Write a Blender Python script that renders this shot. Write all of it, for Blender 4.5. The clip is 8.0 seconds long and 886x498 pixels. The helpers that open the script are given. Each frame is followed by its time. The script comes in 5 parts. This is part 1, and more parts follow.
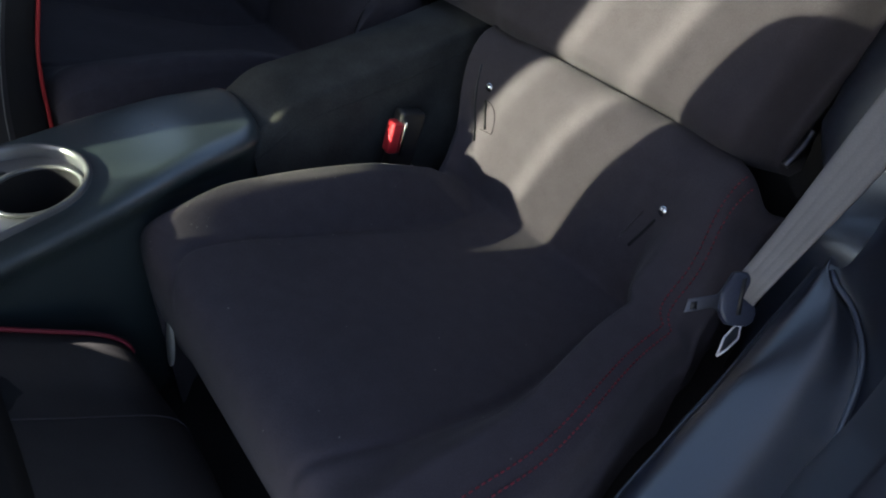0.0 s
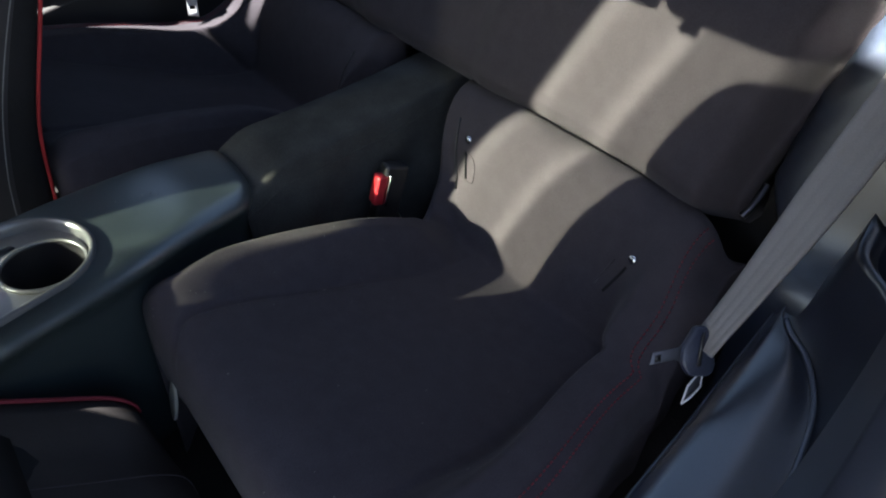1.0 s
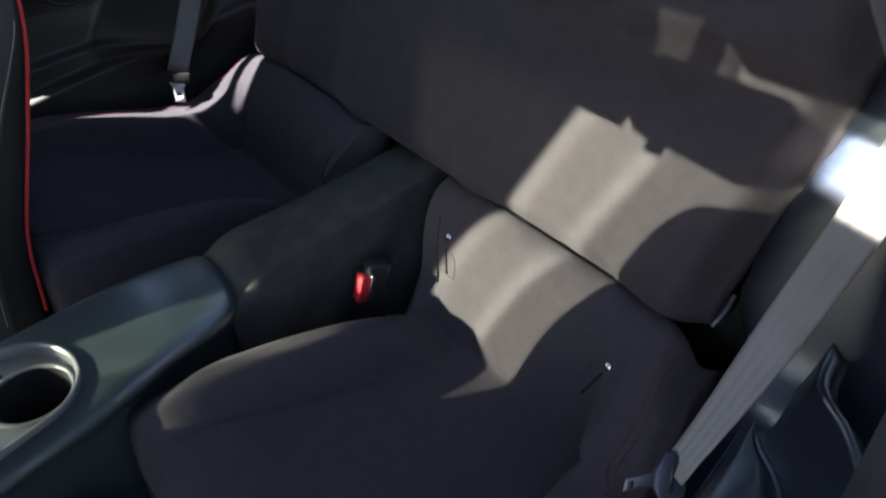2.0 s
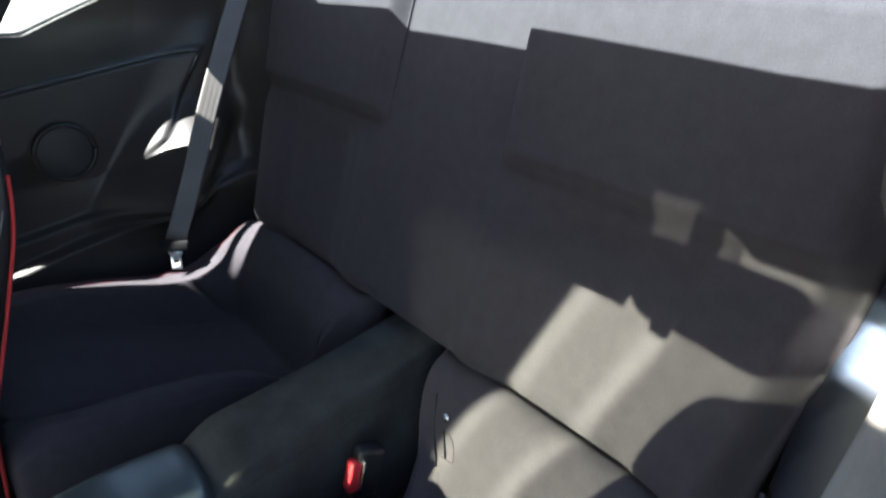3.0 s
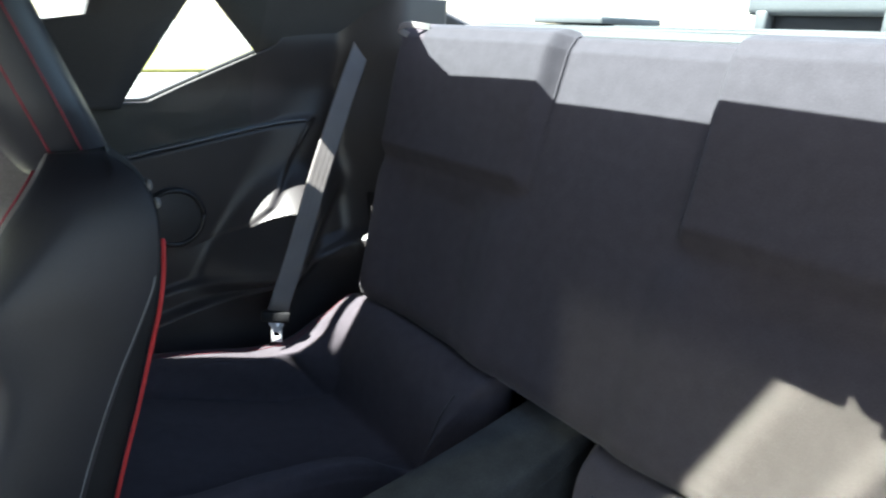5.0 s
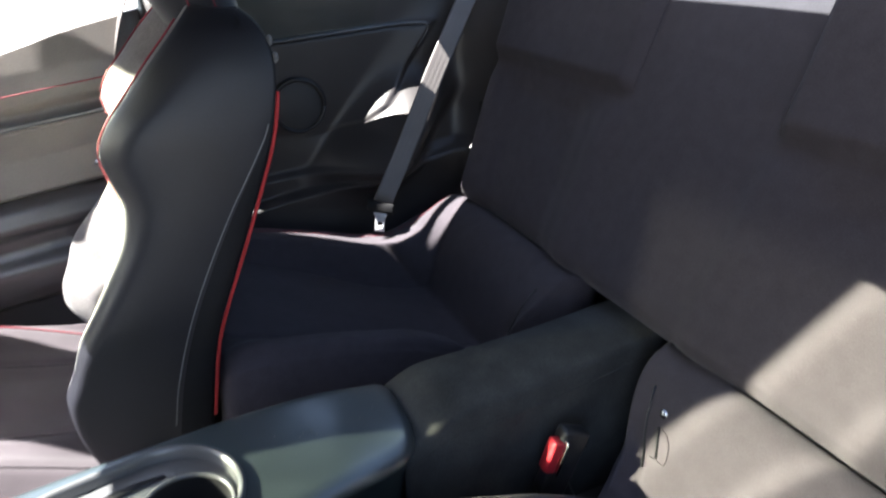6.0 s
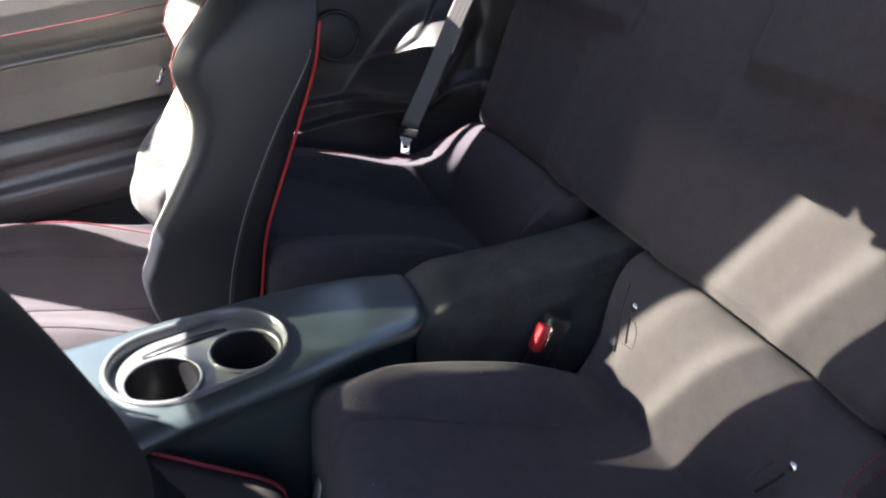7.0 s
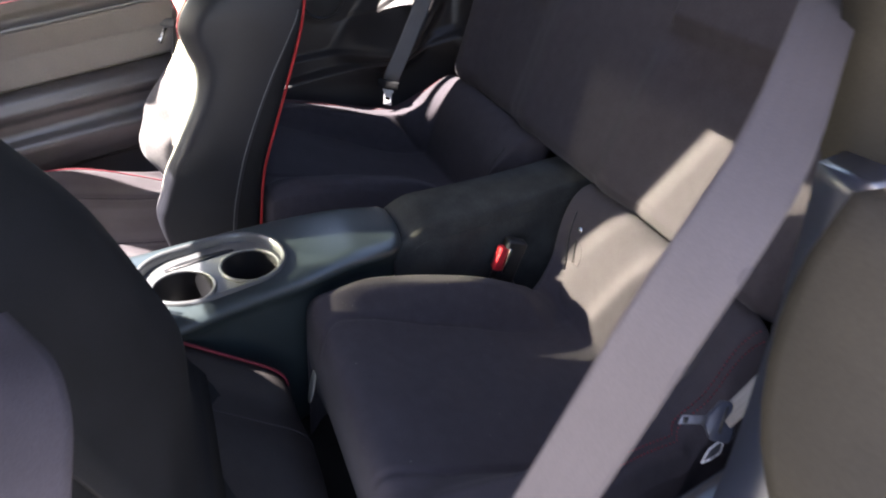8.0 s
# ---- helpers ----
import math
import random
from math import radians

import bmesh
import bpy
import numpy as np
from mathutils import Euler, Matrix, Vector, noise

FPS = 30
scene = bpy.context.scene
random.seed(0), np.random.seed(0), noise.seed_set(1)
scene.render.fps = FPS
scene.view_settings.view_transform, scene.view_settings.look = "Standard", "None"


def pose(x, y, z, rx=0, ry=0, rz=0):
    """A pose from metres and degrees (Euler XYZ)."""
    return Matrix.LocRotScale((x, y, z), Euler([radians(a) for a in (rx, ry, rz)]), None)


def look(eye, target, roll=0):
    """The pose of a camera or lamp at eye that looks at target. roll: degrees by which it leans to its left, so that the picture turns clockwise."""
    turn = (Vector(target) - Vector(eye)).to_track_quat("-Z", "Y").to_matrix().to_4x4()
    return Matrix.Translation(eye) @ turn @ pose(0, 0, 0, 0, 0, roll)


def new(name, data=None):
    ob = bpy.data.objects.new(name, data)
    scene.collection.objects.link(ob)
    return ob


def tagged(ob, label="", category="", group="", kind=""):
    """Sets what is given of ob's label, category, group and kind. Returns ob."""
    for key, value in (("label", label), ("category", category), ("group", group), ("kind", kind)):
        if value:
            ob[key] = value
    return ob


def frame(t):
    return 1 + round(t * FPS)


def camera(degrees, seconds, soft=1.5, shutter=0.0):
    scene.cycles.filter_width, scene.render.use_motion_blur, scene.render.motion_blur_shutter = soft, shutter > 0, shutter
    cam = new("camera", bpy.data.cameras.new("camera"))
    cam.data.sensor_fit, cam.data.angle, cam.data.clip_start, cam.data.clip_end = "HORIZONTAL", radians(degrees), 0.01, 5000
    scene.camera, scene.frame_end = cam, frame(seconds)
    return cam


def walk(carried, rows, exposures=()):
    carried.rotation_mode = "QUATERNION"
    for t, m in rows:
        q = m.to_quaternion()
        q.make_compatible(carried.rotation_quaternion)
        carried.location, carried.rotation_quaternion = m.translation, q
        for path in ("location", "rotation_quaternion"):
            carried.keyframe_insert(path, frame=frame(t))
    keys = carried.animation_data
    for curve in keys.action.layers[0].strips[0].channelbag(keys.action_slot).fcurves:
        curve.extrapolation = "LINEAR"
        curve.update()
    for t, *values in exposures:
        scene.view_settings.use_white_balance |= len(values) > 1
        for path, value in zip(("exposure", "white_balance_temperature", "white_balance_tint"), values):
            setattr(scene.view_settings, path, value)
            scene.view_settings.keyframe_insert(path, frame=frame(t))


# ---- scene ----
SOFT = 2.0
EXPOSURES = [(0.0, 2.69, 7000, 15), (1.2, 2.66, 7000, 15), (2.5, 2.95, 7000, 14), (3.2, 3.15, 6850, 7), (4.2, 3.20, 6700, 4), (5.5, 3.34, 7050, 14), (7.0, 3.23, 7250, 20), (8.0, 3.33, 7500, 24)]
cam = camera(67.9, 8.0, SOFT, 0.4)
PATH = [
    (0, (0.803, -0.649, 0.867), (-0.362, 0.36, -0.408), 6.0),
    (0.5, (0.808, -0.627, 0.888), (-0.367, 0.383, -0.375), 4.9),
    (1, (0.811, -0.643, 0.945), (-0.358, 0.384, -0.31), 4.3),
    (1.2, (0.812, -0.624, 0.958), (-0.369, 0.387, -0.301), 3.3),
    (2.3, (0.763, -0.585, 1.088), (-0.449, 0.51, -0.066), 2.8),
    (2.5, (0.753, -0.571, 1.101), (-0.502, 0.535, 0.006), 1.7),
    (3, (0.737, -0.538, 1.08), (-0.644, 0.632, 0.229), 1.4),
    (3.5, (0.682, -0.523, 1.086), (-0.716, 0.711, 0.361), 1.2),
    (4, (0.61, -0.552, 1.051), (-0.798, 0.693, 0.369), 1.3),
    (4.2, (0.596, -0.571, 1.073), (-0.809, 0.679, 0.393), 1.3),
    (5.3, (0.575, -0.652, 1.01), (-1.003, 0.415, 0.402), 3.5),
    (5.5, (0.586, -0.656, 0.975), (-1.034, 0.34, 0.356), 4.3),
    (6, (0.665, -0.632, 0.967), (-0.979, 0.189, 0.176), 4.4),
    (6.5, (0.746, -0.652, 0.978), (-0.884, 0.094, 0.092), 5.3),
    (7, (0.835, -0.678, 0.995), (-0.766, 0.042, 0.038), 5.6),
    (7.5, (0.906, -0.689, 1.017), (-0.647, 0.03, -0.019), 5.5),
    (8, (1.017, -0.711, 1.04), (-0.52, 0.008, -0.019), 5.3),
]
# path end
walk(cam, [(t, look(eye, target, roll)) for t, eye, target, roll in PATH], EXPOSURES)

# ---------------------------------------------------------------- light
world = bpy.data.worlds.new("sky")
scene.world = world
world.use_nodes = True
wn = world.node_tree.nodes
sky = wn.new("ShaderNodeTexSky")
sky.sky_type = "NISHITA"
sky.sun_disc = False
SUN_DIR = Vector((-0.165, -0.56, 0.80)).normalized()      # towards the sun: ahead of the car, high, a little to the far side
sky.sun_elevation = math.asin(SUN_DIR.z)
sky.sun_rotation = math.atan2(SUN_DIR.x, SUN_DIR.y)
wn["Background"].inputs["Strength"].default_value = 0.0875
world.node_tree.links.new(sky.outputs["Color"], wn["Background"].inputs["Color"])

sun = new("sun", bpy.data.lights.new("sun", "SUN"))
sun.data.energy = 5.0
sun.data.angle = radians(0.53)
sun.data.color = (0.91, 0.975, 0.97)
sun.matrix_world = look(SUN_DIR * 20, (0, 0, 0))

# added low narrow beams through our own windscreen, standing in for unseen reflected sun
BEAM_DIR = Vector((-0.30, -1.0, 0.30)).normalized()
BEAM_EDGE = Vector((0.243, 0.045, 0.60))                    # a point on the beam's far edge
BEAM_WIDE = Vector((-0.35, 0.045, 0.60))                     # the faint spread round it
BEAM_W, BEAM_H = 0.34, 1.00
BEAM_INNER = 0.125                                          # a narrow brighter strip added inside the beam
g_back = BEAM_DIR
# (edge point, width, height, watts, lean, softness): the beam, a brighter strip inside it with its two bright edges,
# the faint spread round it, and the beam added to light the far front seat
for g_edge, g_w, g_h, g_watts, g_lean, g_soft in ((BEAM_EDGE, BEAM_W, BEAM_H, 0.46, 0.067, 0.4), (BEAM_EDGE, BEAM_INNER, BEAM_H, 0.14, 0.067, 0.4), (BEAM_EDGE, 0.028, BEAM_H, 0.032, 0.067, 0.4),
                                         (BEAM_EDGE + Vector((0.102, -0.030, 0)), 0.028, BEAM_H, 0.032, 0.067, 0.4), (BEAM_WIDE, 0.92, BEAM_H, 0.098, 0.067, 5.0), (Vector((-0.66, -0.70, 0.560)), 0.40, 0.42, 2.4, 0.0, 0.4)):
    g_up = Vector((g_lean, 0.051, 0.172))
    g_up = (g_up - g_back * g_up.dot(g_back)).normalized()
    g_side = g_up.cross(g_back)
    beam_lamp = new("added_low_beam", bpy.data.lights.new("added_low_beam", "AREA"))
    beam_lamp.data.shape, beam_lamp.data.size, beam_lamp.data.size_y = "RECTANGLE", g_w, g_h
    beam_lamp.data.spread = radians(g_soft)
    beam_lamp.data.energy = g_watts
    beam_lamp.data.color = (0.905, 1.0, 0.775)
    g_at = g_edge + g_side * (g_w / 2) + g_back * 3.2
    beam_lamp.matrix_world = Matrix.Translation(g_at) @ Matrix((g_side, g_up, g_back)).transposed().to_4x4()


# a further added lamp: a beam past the driver's seat, aimed at the belt and trim next to the backrest
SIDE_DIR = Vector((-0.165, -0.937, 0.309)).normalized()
side_beam = new("added_low_beam", bpy.data.lights.new("added_low_beam", "AREA"))
side_beam.data.shape, side_beam.data.size, side_beam.data.size_y = "RECTANGLE", 0.15, 0.26
side_beam.data.spread = radians(0.6)
side_beam.data.energy = 0.72
side_beam.data.color = (0.95, 0.975, 0.86)
side_beam.matrix_world = look(Vector((0.650, 0.10, 0.840)) + SIDE_DIR * 3.2, (0.650, 0.10, 0.840))


# ---------------------------------------------------------------- materials
def material(name, base, rough=0.6, metal=0.0, grain=300.0, grain_amount=0.25, wear=4.0, wear_amount=0.2,
             bump=0.15, bump_dist=0.0008, sheen=0.0, spec=0.5, coat=0.0, weave=False):
    m = bpy.data.materials.new(name)
    m.use_nodes = True
    nt = m.node_tree
    n, l = nt.nodes, nt.links
    bsdf = n["Principled BSDF"]
    bsdf.inputs["Roughness"].default_value = rough
    bsdf.inputs["Metallic"].default_value = metal
    bsdf.inputs["Specular IOR Level"].default_value = spec
    bsdf.inputs["Sheen Weight"].default_value = sheen
    bsdf.inputs["Sheen Roughness"].default_value = 0.5
    bsdf.inputs["Coat Weight"].default_value = coat
    bsdf.inputs["Coat Roughness"].default_value = min(rough * 0.7, 0.3)
    bsdf.inputs["Coat IOR"].default_value = 1.6
    co = n.new("ShaderNodeTexCoord")
    fine = n.new("ShaderNodeTexNoise")
    fine.inputs["Scale"].default_value = grain
    fine.inputs["Detail"].default_value = 3.0
    big = n.new("ShaderNodeTexNoise")
    big.inputs["Scale"].default_value = wear
    big.inputs["Detail"].default_value = 5.0
    l.new(co.outputs["Object"], fine.inputs["Vector"])
    l.new(co.outputs["Object"], big.inputs["Vector"])
    mix1 = n.new("ShaderNodeMix")
    mix1.data_type = "RGBA"
    mix1.inputs[6].default_value = (*[c * (1 - grain_amount) for c in base], 1)
    mix1.inputs[7].default_value = (*[min(c * (1 + grain_amount), 1) for c in base], 1)
    l.new(fine.outputs["Fac"], mix1.inputs[0])
    mix2 = n.new("ShaderNodeMix")
    mix2.data_type = "RGBA"
    mix2.blend_type = "MULTIPLY"
    mix2.inputs[0].default_value = 1.0
    ramp = n.new("ShaderNodeMapRange")
    ramp.inputs["From Min"].default_value, ramp.inputs["From Max"].default_value = 0.3, 0.7
    ramp.inputs["To Min"].default_value, ramp.inputs["To Max"].default_value = 1 - wear_amount, 1 + wear_amount
    l.new(big.outputs["Fac"], ramp.inputs["Value"])
    l.new(mix1.outputs[2], mix2.inputs[6])
    l.new(ramp.outputs["Result"], mix2.inputs[7])
    l.new(mix2.outputs[2], bsdf.inputs["Base Color"])
    rr = n.new("ShaderNodeMapRange")
    rr.inputs["To Min"].default_value, rr.inputs["To Max"].default_value = max(rough - 0.4 * wear_amount, 0.02), min(rough + 0.4 * wear_amount, 1)
    l.new(big.outputs["Fac"], rr.inputs["Value"])
    l.new(rr.outputs["Result"], bsdf.inputs["Roughness"])
    if bump:
        b = n.new("ShaderNodeBump")
        b.inputs["Strength"].default_value = bump
        b.inputs["Distance"].default_value = bump_dist
        if weave:
            w = n.new("ShaderNodeTexVoronoi")
            w.inputs["Scale"].default_value = weave
            l.new(co.outputs["Object"], w.inputs["Vector"])
            l.new(w.outputs["Distance"], b.inputs["Height"])
        else:
            l.new(fine.outputs["Fac"], b.inputs["Height"])
        l.new(b.outputs["Normal"], bsdf.inputs["Normal"])
    return m


FABRIC = material("charcoal seat cloth", (0.053, 0.0458, 0.0540), 0.92, grain=900, grain_amount=0.45, wear=45, wear_amount=0.09,
                  bump=0.45, bump_dist=0.0007, sheen=0.06, spec=0.2)
SUEDE = material("grey suede cloth", (0.15, 0.14, 0.14), 0.95, grain=260, grain_amount=0.3, wear=22, wear_amount=0.22,
                 bump=0.3, bump_dist=0.0006, sheen=0.2, spec=0.15)
SEAT_CLOTH = material("mauve charcoal cloth", (0.044, 0.036, 0.042), 0.92, grain=700, grain_amount=0.3, wear=14, wear_amount=0.2, bump=0.3, bump_dist=0.0006, sheen=0.15, spec=0.2)
STRAP = material("lilac grey strap", (0.060, 0.051, 0.057), 0.9, grain=700, grain_amount=0.3, wear=14, wear_amount=0.2, bump=0.3, bump_dist=0.0006, spec=0.2)
VINYL = material("black vinyl", (0.035, 0.0315, 0.033), 0.42, grain=500, wear=8, wear_amount=0.15, bump=0.25, bump_dist=0.0005)
SOFT_VINYL = material("blue black moulded trim", (0.017, 0.023, 0.040), 0.36, grain=420, wear=12, wear_amount=0.06, bump=0.08, bump_dist=0.0003, spec=1.0, coat=0.6)
CREASE_HIGHLIGHT = material("painted crease highlight", (0.062, 0.067, 0.080), 0.34, grain=420, wear=12, wear_amount=0.15, bump=0.05, spec=0.8, coat=0.4)
BEAD_HIGHLIGHT = material("bead with painted highlight", (0.060, 0.075, 0.115), 0.35, grain=420, wear=12, wear_amount=0.06, bump=0, spec=0.8, coat=0.5)
PLASTIC = material("grained black plastic", (0.035, 0.035, 0.037), 0.55, grain=450, wear=7, wear_amount=0.18, bump=0.3, bump_dist=0.0005)
CONSOLE = material("soft black console plastic", (0.029, 0.042, 0.046), 0.36, grain=600, wear=16, wear_amount=0.10, bump=0.12, bump_dist=0.0003, spec=0.9, coat=0.7)
SILVER = material("satin silver tray plastic", (0.15, 0.155, 0.16), 0.30, metal=0.4, grain=300, grain_amount=0.1, wear=10, wear_amount=0.1, bump=0.05)
CARPET = material("black carpet", (0.036, 0.034, 0.033), 1.0, grain=700, grain_amount=0.5, wear=9, wear_amount=0.3, bump=0.8, bump_dist=0.002, spec=0.1)
TUNNEL = material("dark felt carpet", (0.050, 0.051, 0.050), 1.0, grain=500, grain_amount=0.45, wear=16, wear_amount=0.25, bump=0.5, bump_dist=0.001, spec=0.12)
SHELF = material("grey shelf felt", (0.092, 0.095, 0.097), 1.0, grain=600, grain_amount=0.3, wear=10, wear_amount=0.12, bump=0.5, bump_dist=0.001, spec=0.1)
SHELF_PLASTIC = material("grey moulded plastic", (0.105, 0.108, 0.112), 0.5, grain=400, wear=8, wear_amount=0.1, bump=0.1)
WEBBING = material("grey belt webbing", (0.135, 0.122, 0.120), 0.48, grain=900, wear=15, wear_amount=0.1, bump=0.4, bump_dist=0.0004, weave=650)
# the same webbing in a paler colour, for the light on the near belt
LIT_WEBBING = material("lit grey belt webbing", (0.25, 0.235, 0.235), 0.55, grain=900, wear=15, wear_amount=0.1, bump=0.4, bump_dist=0.0004, weave=650)
DARK_PLASTIC = material("black smooth plastic", (0.018, 0.018, 0.02), 0.35, grain=300, wear=8, wear_amount=0.1, bump=0.05)
BLUE_PLASTIC = material("blue black smooth plastic", (0.034, 0.042, 0.068), 0.3, grain=300, wear=8, wear_amount=0.1, bump=0.05)
CHROME = material("bright steel", (0.72, 0.73, 0.75), 0.18, metal=1.0, grain=200, grain_amount=0.05, wear=30, wear_amount=0.08, bump=0)
PALE_STEEL = material("brushed steel", (0.78, 0.80, 0.84), 0.4, metal=0.45, grain=200, grain_amount=0.06, wear=30, wear_amount=0.08, bump=0)
STEEL = material("dull steel", (0.15, 0.155, 0.175), 0.38, metal=1.0, grain=200, grain_amount=0.1, wear=30, wear_amount=0.15, bump=0)
RED = material("red plastic button", (0.46, 0.026, 0.036), 0.35, grain=200, grain_amount=0.05, wear=20, wear_amount=0.08, bump=0)
RED_CLOTH = material("red piping", (0.42, 0.022, 0.026), 0.7, grain=900, wear=20, wear_amount=0.15, bump=0.2)
RED_THREAD = material("red thread", (0.20, 0.016, 0.030), 0.7, grain=900, wear=20, wear_amount=0.2, bump=0)
GREY_THREAD = material("grey thread", (0.17, 0.175, 0.18), 0.7, grain=900, wear=20, wear_amount=0.1, bump=0)
LEATHER = material("black leatherette", (0.011, 0.012, 0.018), 0.50, grain=380, wear=10, wear_amount=0.2, bump=0.3, bump_dist=0.0006)
DARK_CLOTH = material("black seat back cloth", (0.018, 0.018, 0.020), 0.9, grain=700, wear=12, wear_amount=0.2, bump=0.3, bump_dist=0.0005, spec=0.2)
LINING = material("black lining cloth", (0.045, 0.040, 0.040), 0.95, grain=700, wear=12, wear_amount=0.2, bump=0.3, bump_dist=0.0005, spec=0.1)
DOOR_DARK = material("grey brown armrest vinyl", (0.062, 0.056, 0.058), 0.36, grain=420, wear=8, wear_amount=0.12, bump=0.2, bump_dist=0.0004, spec=0.8, coat=0.3)
DOOR_VINYL = material("grey door trim", (0.155, 0.140, 0.132), 0.46, grain=420, wear=6, wear_amount=0.12, bump=0.3, bump_dist=0.0005)
PILLAR = material("brown black pillar trim", (0.034, 0.030, 0.023), 0.8, spec=0.25, grain=400, wear=9, wear_amount=0.25, bump=0.3, bump_dist=0.0005)
HEADLINER = material("dark headliner cloth", (0.05, 0.05, 0.052), 0.95, grain=500, wear=6, wear_amount=0.1, bump=0.3)
ASPHALT = material("pale concrete", (0.30, 0.29, 0.27), 0.9, grain=60, grain_amount=0.25, wear=0.7, wear_amount=0.15, bump=0.3, bump_dist=0.004)
# pale colour that stands in for a spot of sunlight
LIT_PATCH = material("painted sunlit patch", (0.46, 0.44, 0.38), 0.9, grain=700, wear=20, wear_amount=0.12, bump=0.2, bump_dist=0.0004)
CRUMB = material("pale lint", (0.17, 0.16, 0.145), 0.9, grain=200, wear=8, wear_amount=0.2, bump=0)
GRASS = material("dry verge", (0.20, 0.19, 0.06), 1.0, grain=20, grain_amount=0.5, wear=1.5, wear_amount=0.3, bump=0.5, bump_dist=0.03)


def glass_material(name, tint, gloss=None):
    m = bpy.data.materials.new(name)
    m.use_nodes = True
    n, l = m.node_tree.nodes, m.node_tree.links
    out = n["Material Output"]
    n.remove(n["Principled BSDF"])
    tr, gl, mx, fr = n.new("ShaderNodeBsdfTransparent"), n.new("ShaderNodeBsdfGlossy"), n.new("ShaderNodeMixShader"), n.new("ShaderNodeFresnel")
    tr.inputs["Color"].default_value = (*tint, 1)
    gl.inputs["Roughness"].default_value = 0.02
    fr.inputs["IOR"].default_value = 1.45
    if gloss is None:
        l.new(fr.outputs["Fac"], mx.inputs[0])
    else:
        mx.inputs[0].default_value = gloss
    l.new(tr.outputs[0], mx.inputs[1])
    l.new(gl.outputs[0], mx.inputs[2])
    l.new(mx.outputs[0], out.inputs["Surface"])
    return m


GLASS = glass_material("clear glass", (0.90, 0.94, 0.92))
REAR_GLASS = glass_material("tinted rear glass", (0.70, 0.80, 0.80), 0.05)


def dimmer_material():
    """Black see-through sheet: lets a good third of the light through, to dim a beam."""
    m = bpy.data.materials.new("light dimming sheet")
    m.use_nodes = True
    n, l = m.node_tree.nodes, m.node_tree.links
    out, bsdf = n["Material Output"], n["Principled BSDF"]
    bsdf.inputs["Base Color"].default_value = (0.01, 0.01, 0.01, 1)
    bsdf.inputs["Roughness"].default_value = 0.6
    tr, mx = n.new("ShaderNodeBsdfTransparent"), n.new("ShaderNodeMixShader")
    mx.inputs[0].default_value = 0.62
    l.new(tr.outputs[0], mx.inputs[1])
    l.new(bsdf.outputs[0], mx.inputs[2])
    l.new(mx.outputs[0], out.inputs["Surface"])
    return m


DIMMER = dimmer_material()
MIRROR = material("mirror glass", (0.85, 0.86, 0.87), 0.03, metal=1.0, grain_amount=0.0, wear_amount=0.0, bump=0)


# ---------------------------------------------------------------- builders
def smooth(a, b, x):
    t = min(max((x - a) / (b - a), 0.0), 1.0)
    return t * t * (3 - 2 * t)


def curve_at(points, x):
    """Smooth interpolation of (x, value, ...) rows."""
    if x <= points[0][0]:
        return points[0][1]
    for (a, va), (b, vb) in zip(points, points[1:]):
        if x <= b:
            t = (x - a) / (b - a)
            return va + (vb - va) * t
    return points[-1][1]


def spline_at(points, x):
    """Catmull-Rom through (x, value) rows."""
    n = len(points)
    if x <= points[0][0]:
        return points[0][1]
    if x >= points[-1][0]:
        return points[-1][1]
    k = max(i for i in range(n - 1) if points[i][0] <= x)
    (a, va), (b, vb) = points[k], points[k + 1]
    before, after = points[max(k - 1, 0)], points[min(k + 2, n - 1)]
    ma = (vb - before[1]) / (b - before[0])
    mb = (after[1] - va) / (after[0] - a)
    t, h = (x - a) / (b - a), b - a
    return (2 * t ** 3 - 3 * t ** 2 + 1) * va + (t ** 3 - 2 * t ** 2 + t) * h * ma + (3 * t ** 2 - 2 * t ** 3) * vb + (t ** 3 - t ** 2) * h * mb


def polish(points, times=3):
    """Chaikin rounding of an open polyline of tuples."""
    pts = [Vector(p) for p in points]
    for _ in range(times):
        out = [pts[0]]
        for a, b in zip(pts, pts[1:]):
            out += [a * 0.75 + b * 0.25, a * 0.25 + b * 0.75]
        out.append(pts[-1])
        pts = out
    return pts


def resample(points, count):
    pts = [Vector(p) for p in points]
    d = [0.0]
    for a, b in zip(pts, pts[1:]):
        d.append(d[-1] + (b - a).length)
    out, k = [], 0
    for i in range(count):
        s = d[-1] * i / (count - 1)
        while k < len(pts) - 2 and d[k + 1] < s:
            k += 1
        w = (s - d[k]) / max(d[k + 1] - d[k], 1e-9)
        out.append(pts[k].lerp(pts[k + 1], min(max(w, 0), 1)))
    return out


def finish(name, bm, mat, parent=None, label="", shade=True):
    me = bpy.data.meshes.new(name)
    bmesh.ops.recalc_face_normals(bm, faces=bm.faces)
    bm.to_mesh(me)
    bm.free()
    me.materials.append(mat)
    if shade:
        me.polygons.foreach_set("use_smooth", [True] * len(me.polygons))
    ob = new(name, me)
    if parent is not None:
        ob.parent = parent
    if label:
        ob["label"] = label
    return ob


def part(name, bm, mat, parent, label="", shade=True):
    return finish(name, bm, mat, parent, label, shade)


def thing(name, at, label, category, group=""):
    ob = new(name)
    ob.location = at
    ob.empty_display_size = 0.05
    return tagged(ob, label, category, group)


def under(parent, ob):
    ob.parent = parent
    ob.matrix_parent_inverse = Matrix.Translation(parent.location).inverted()
    return ob


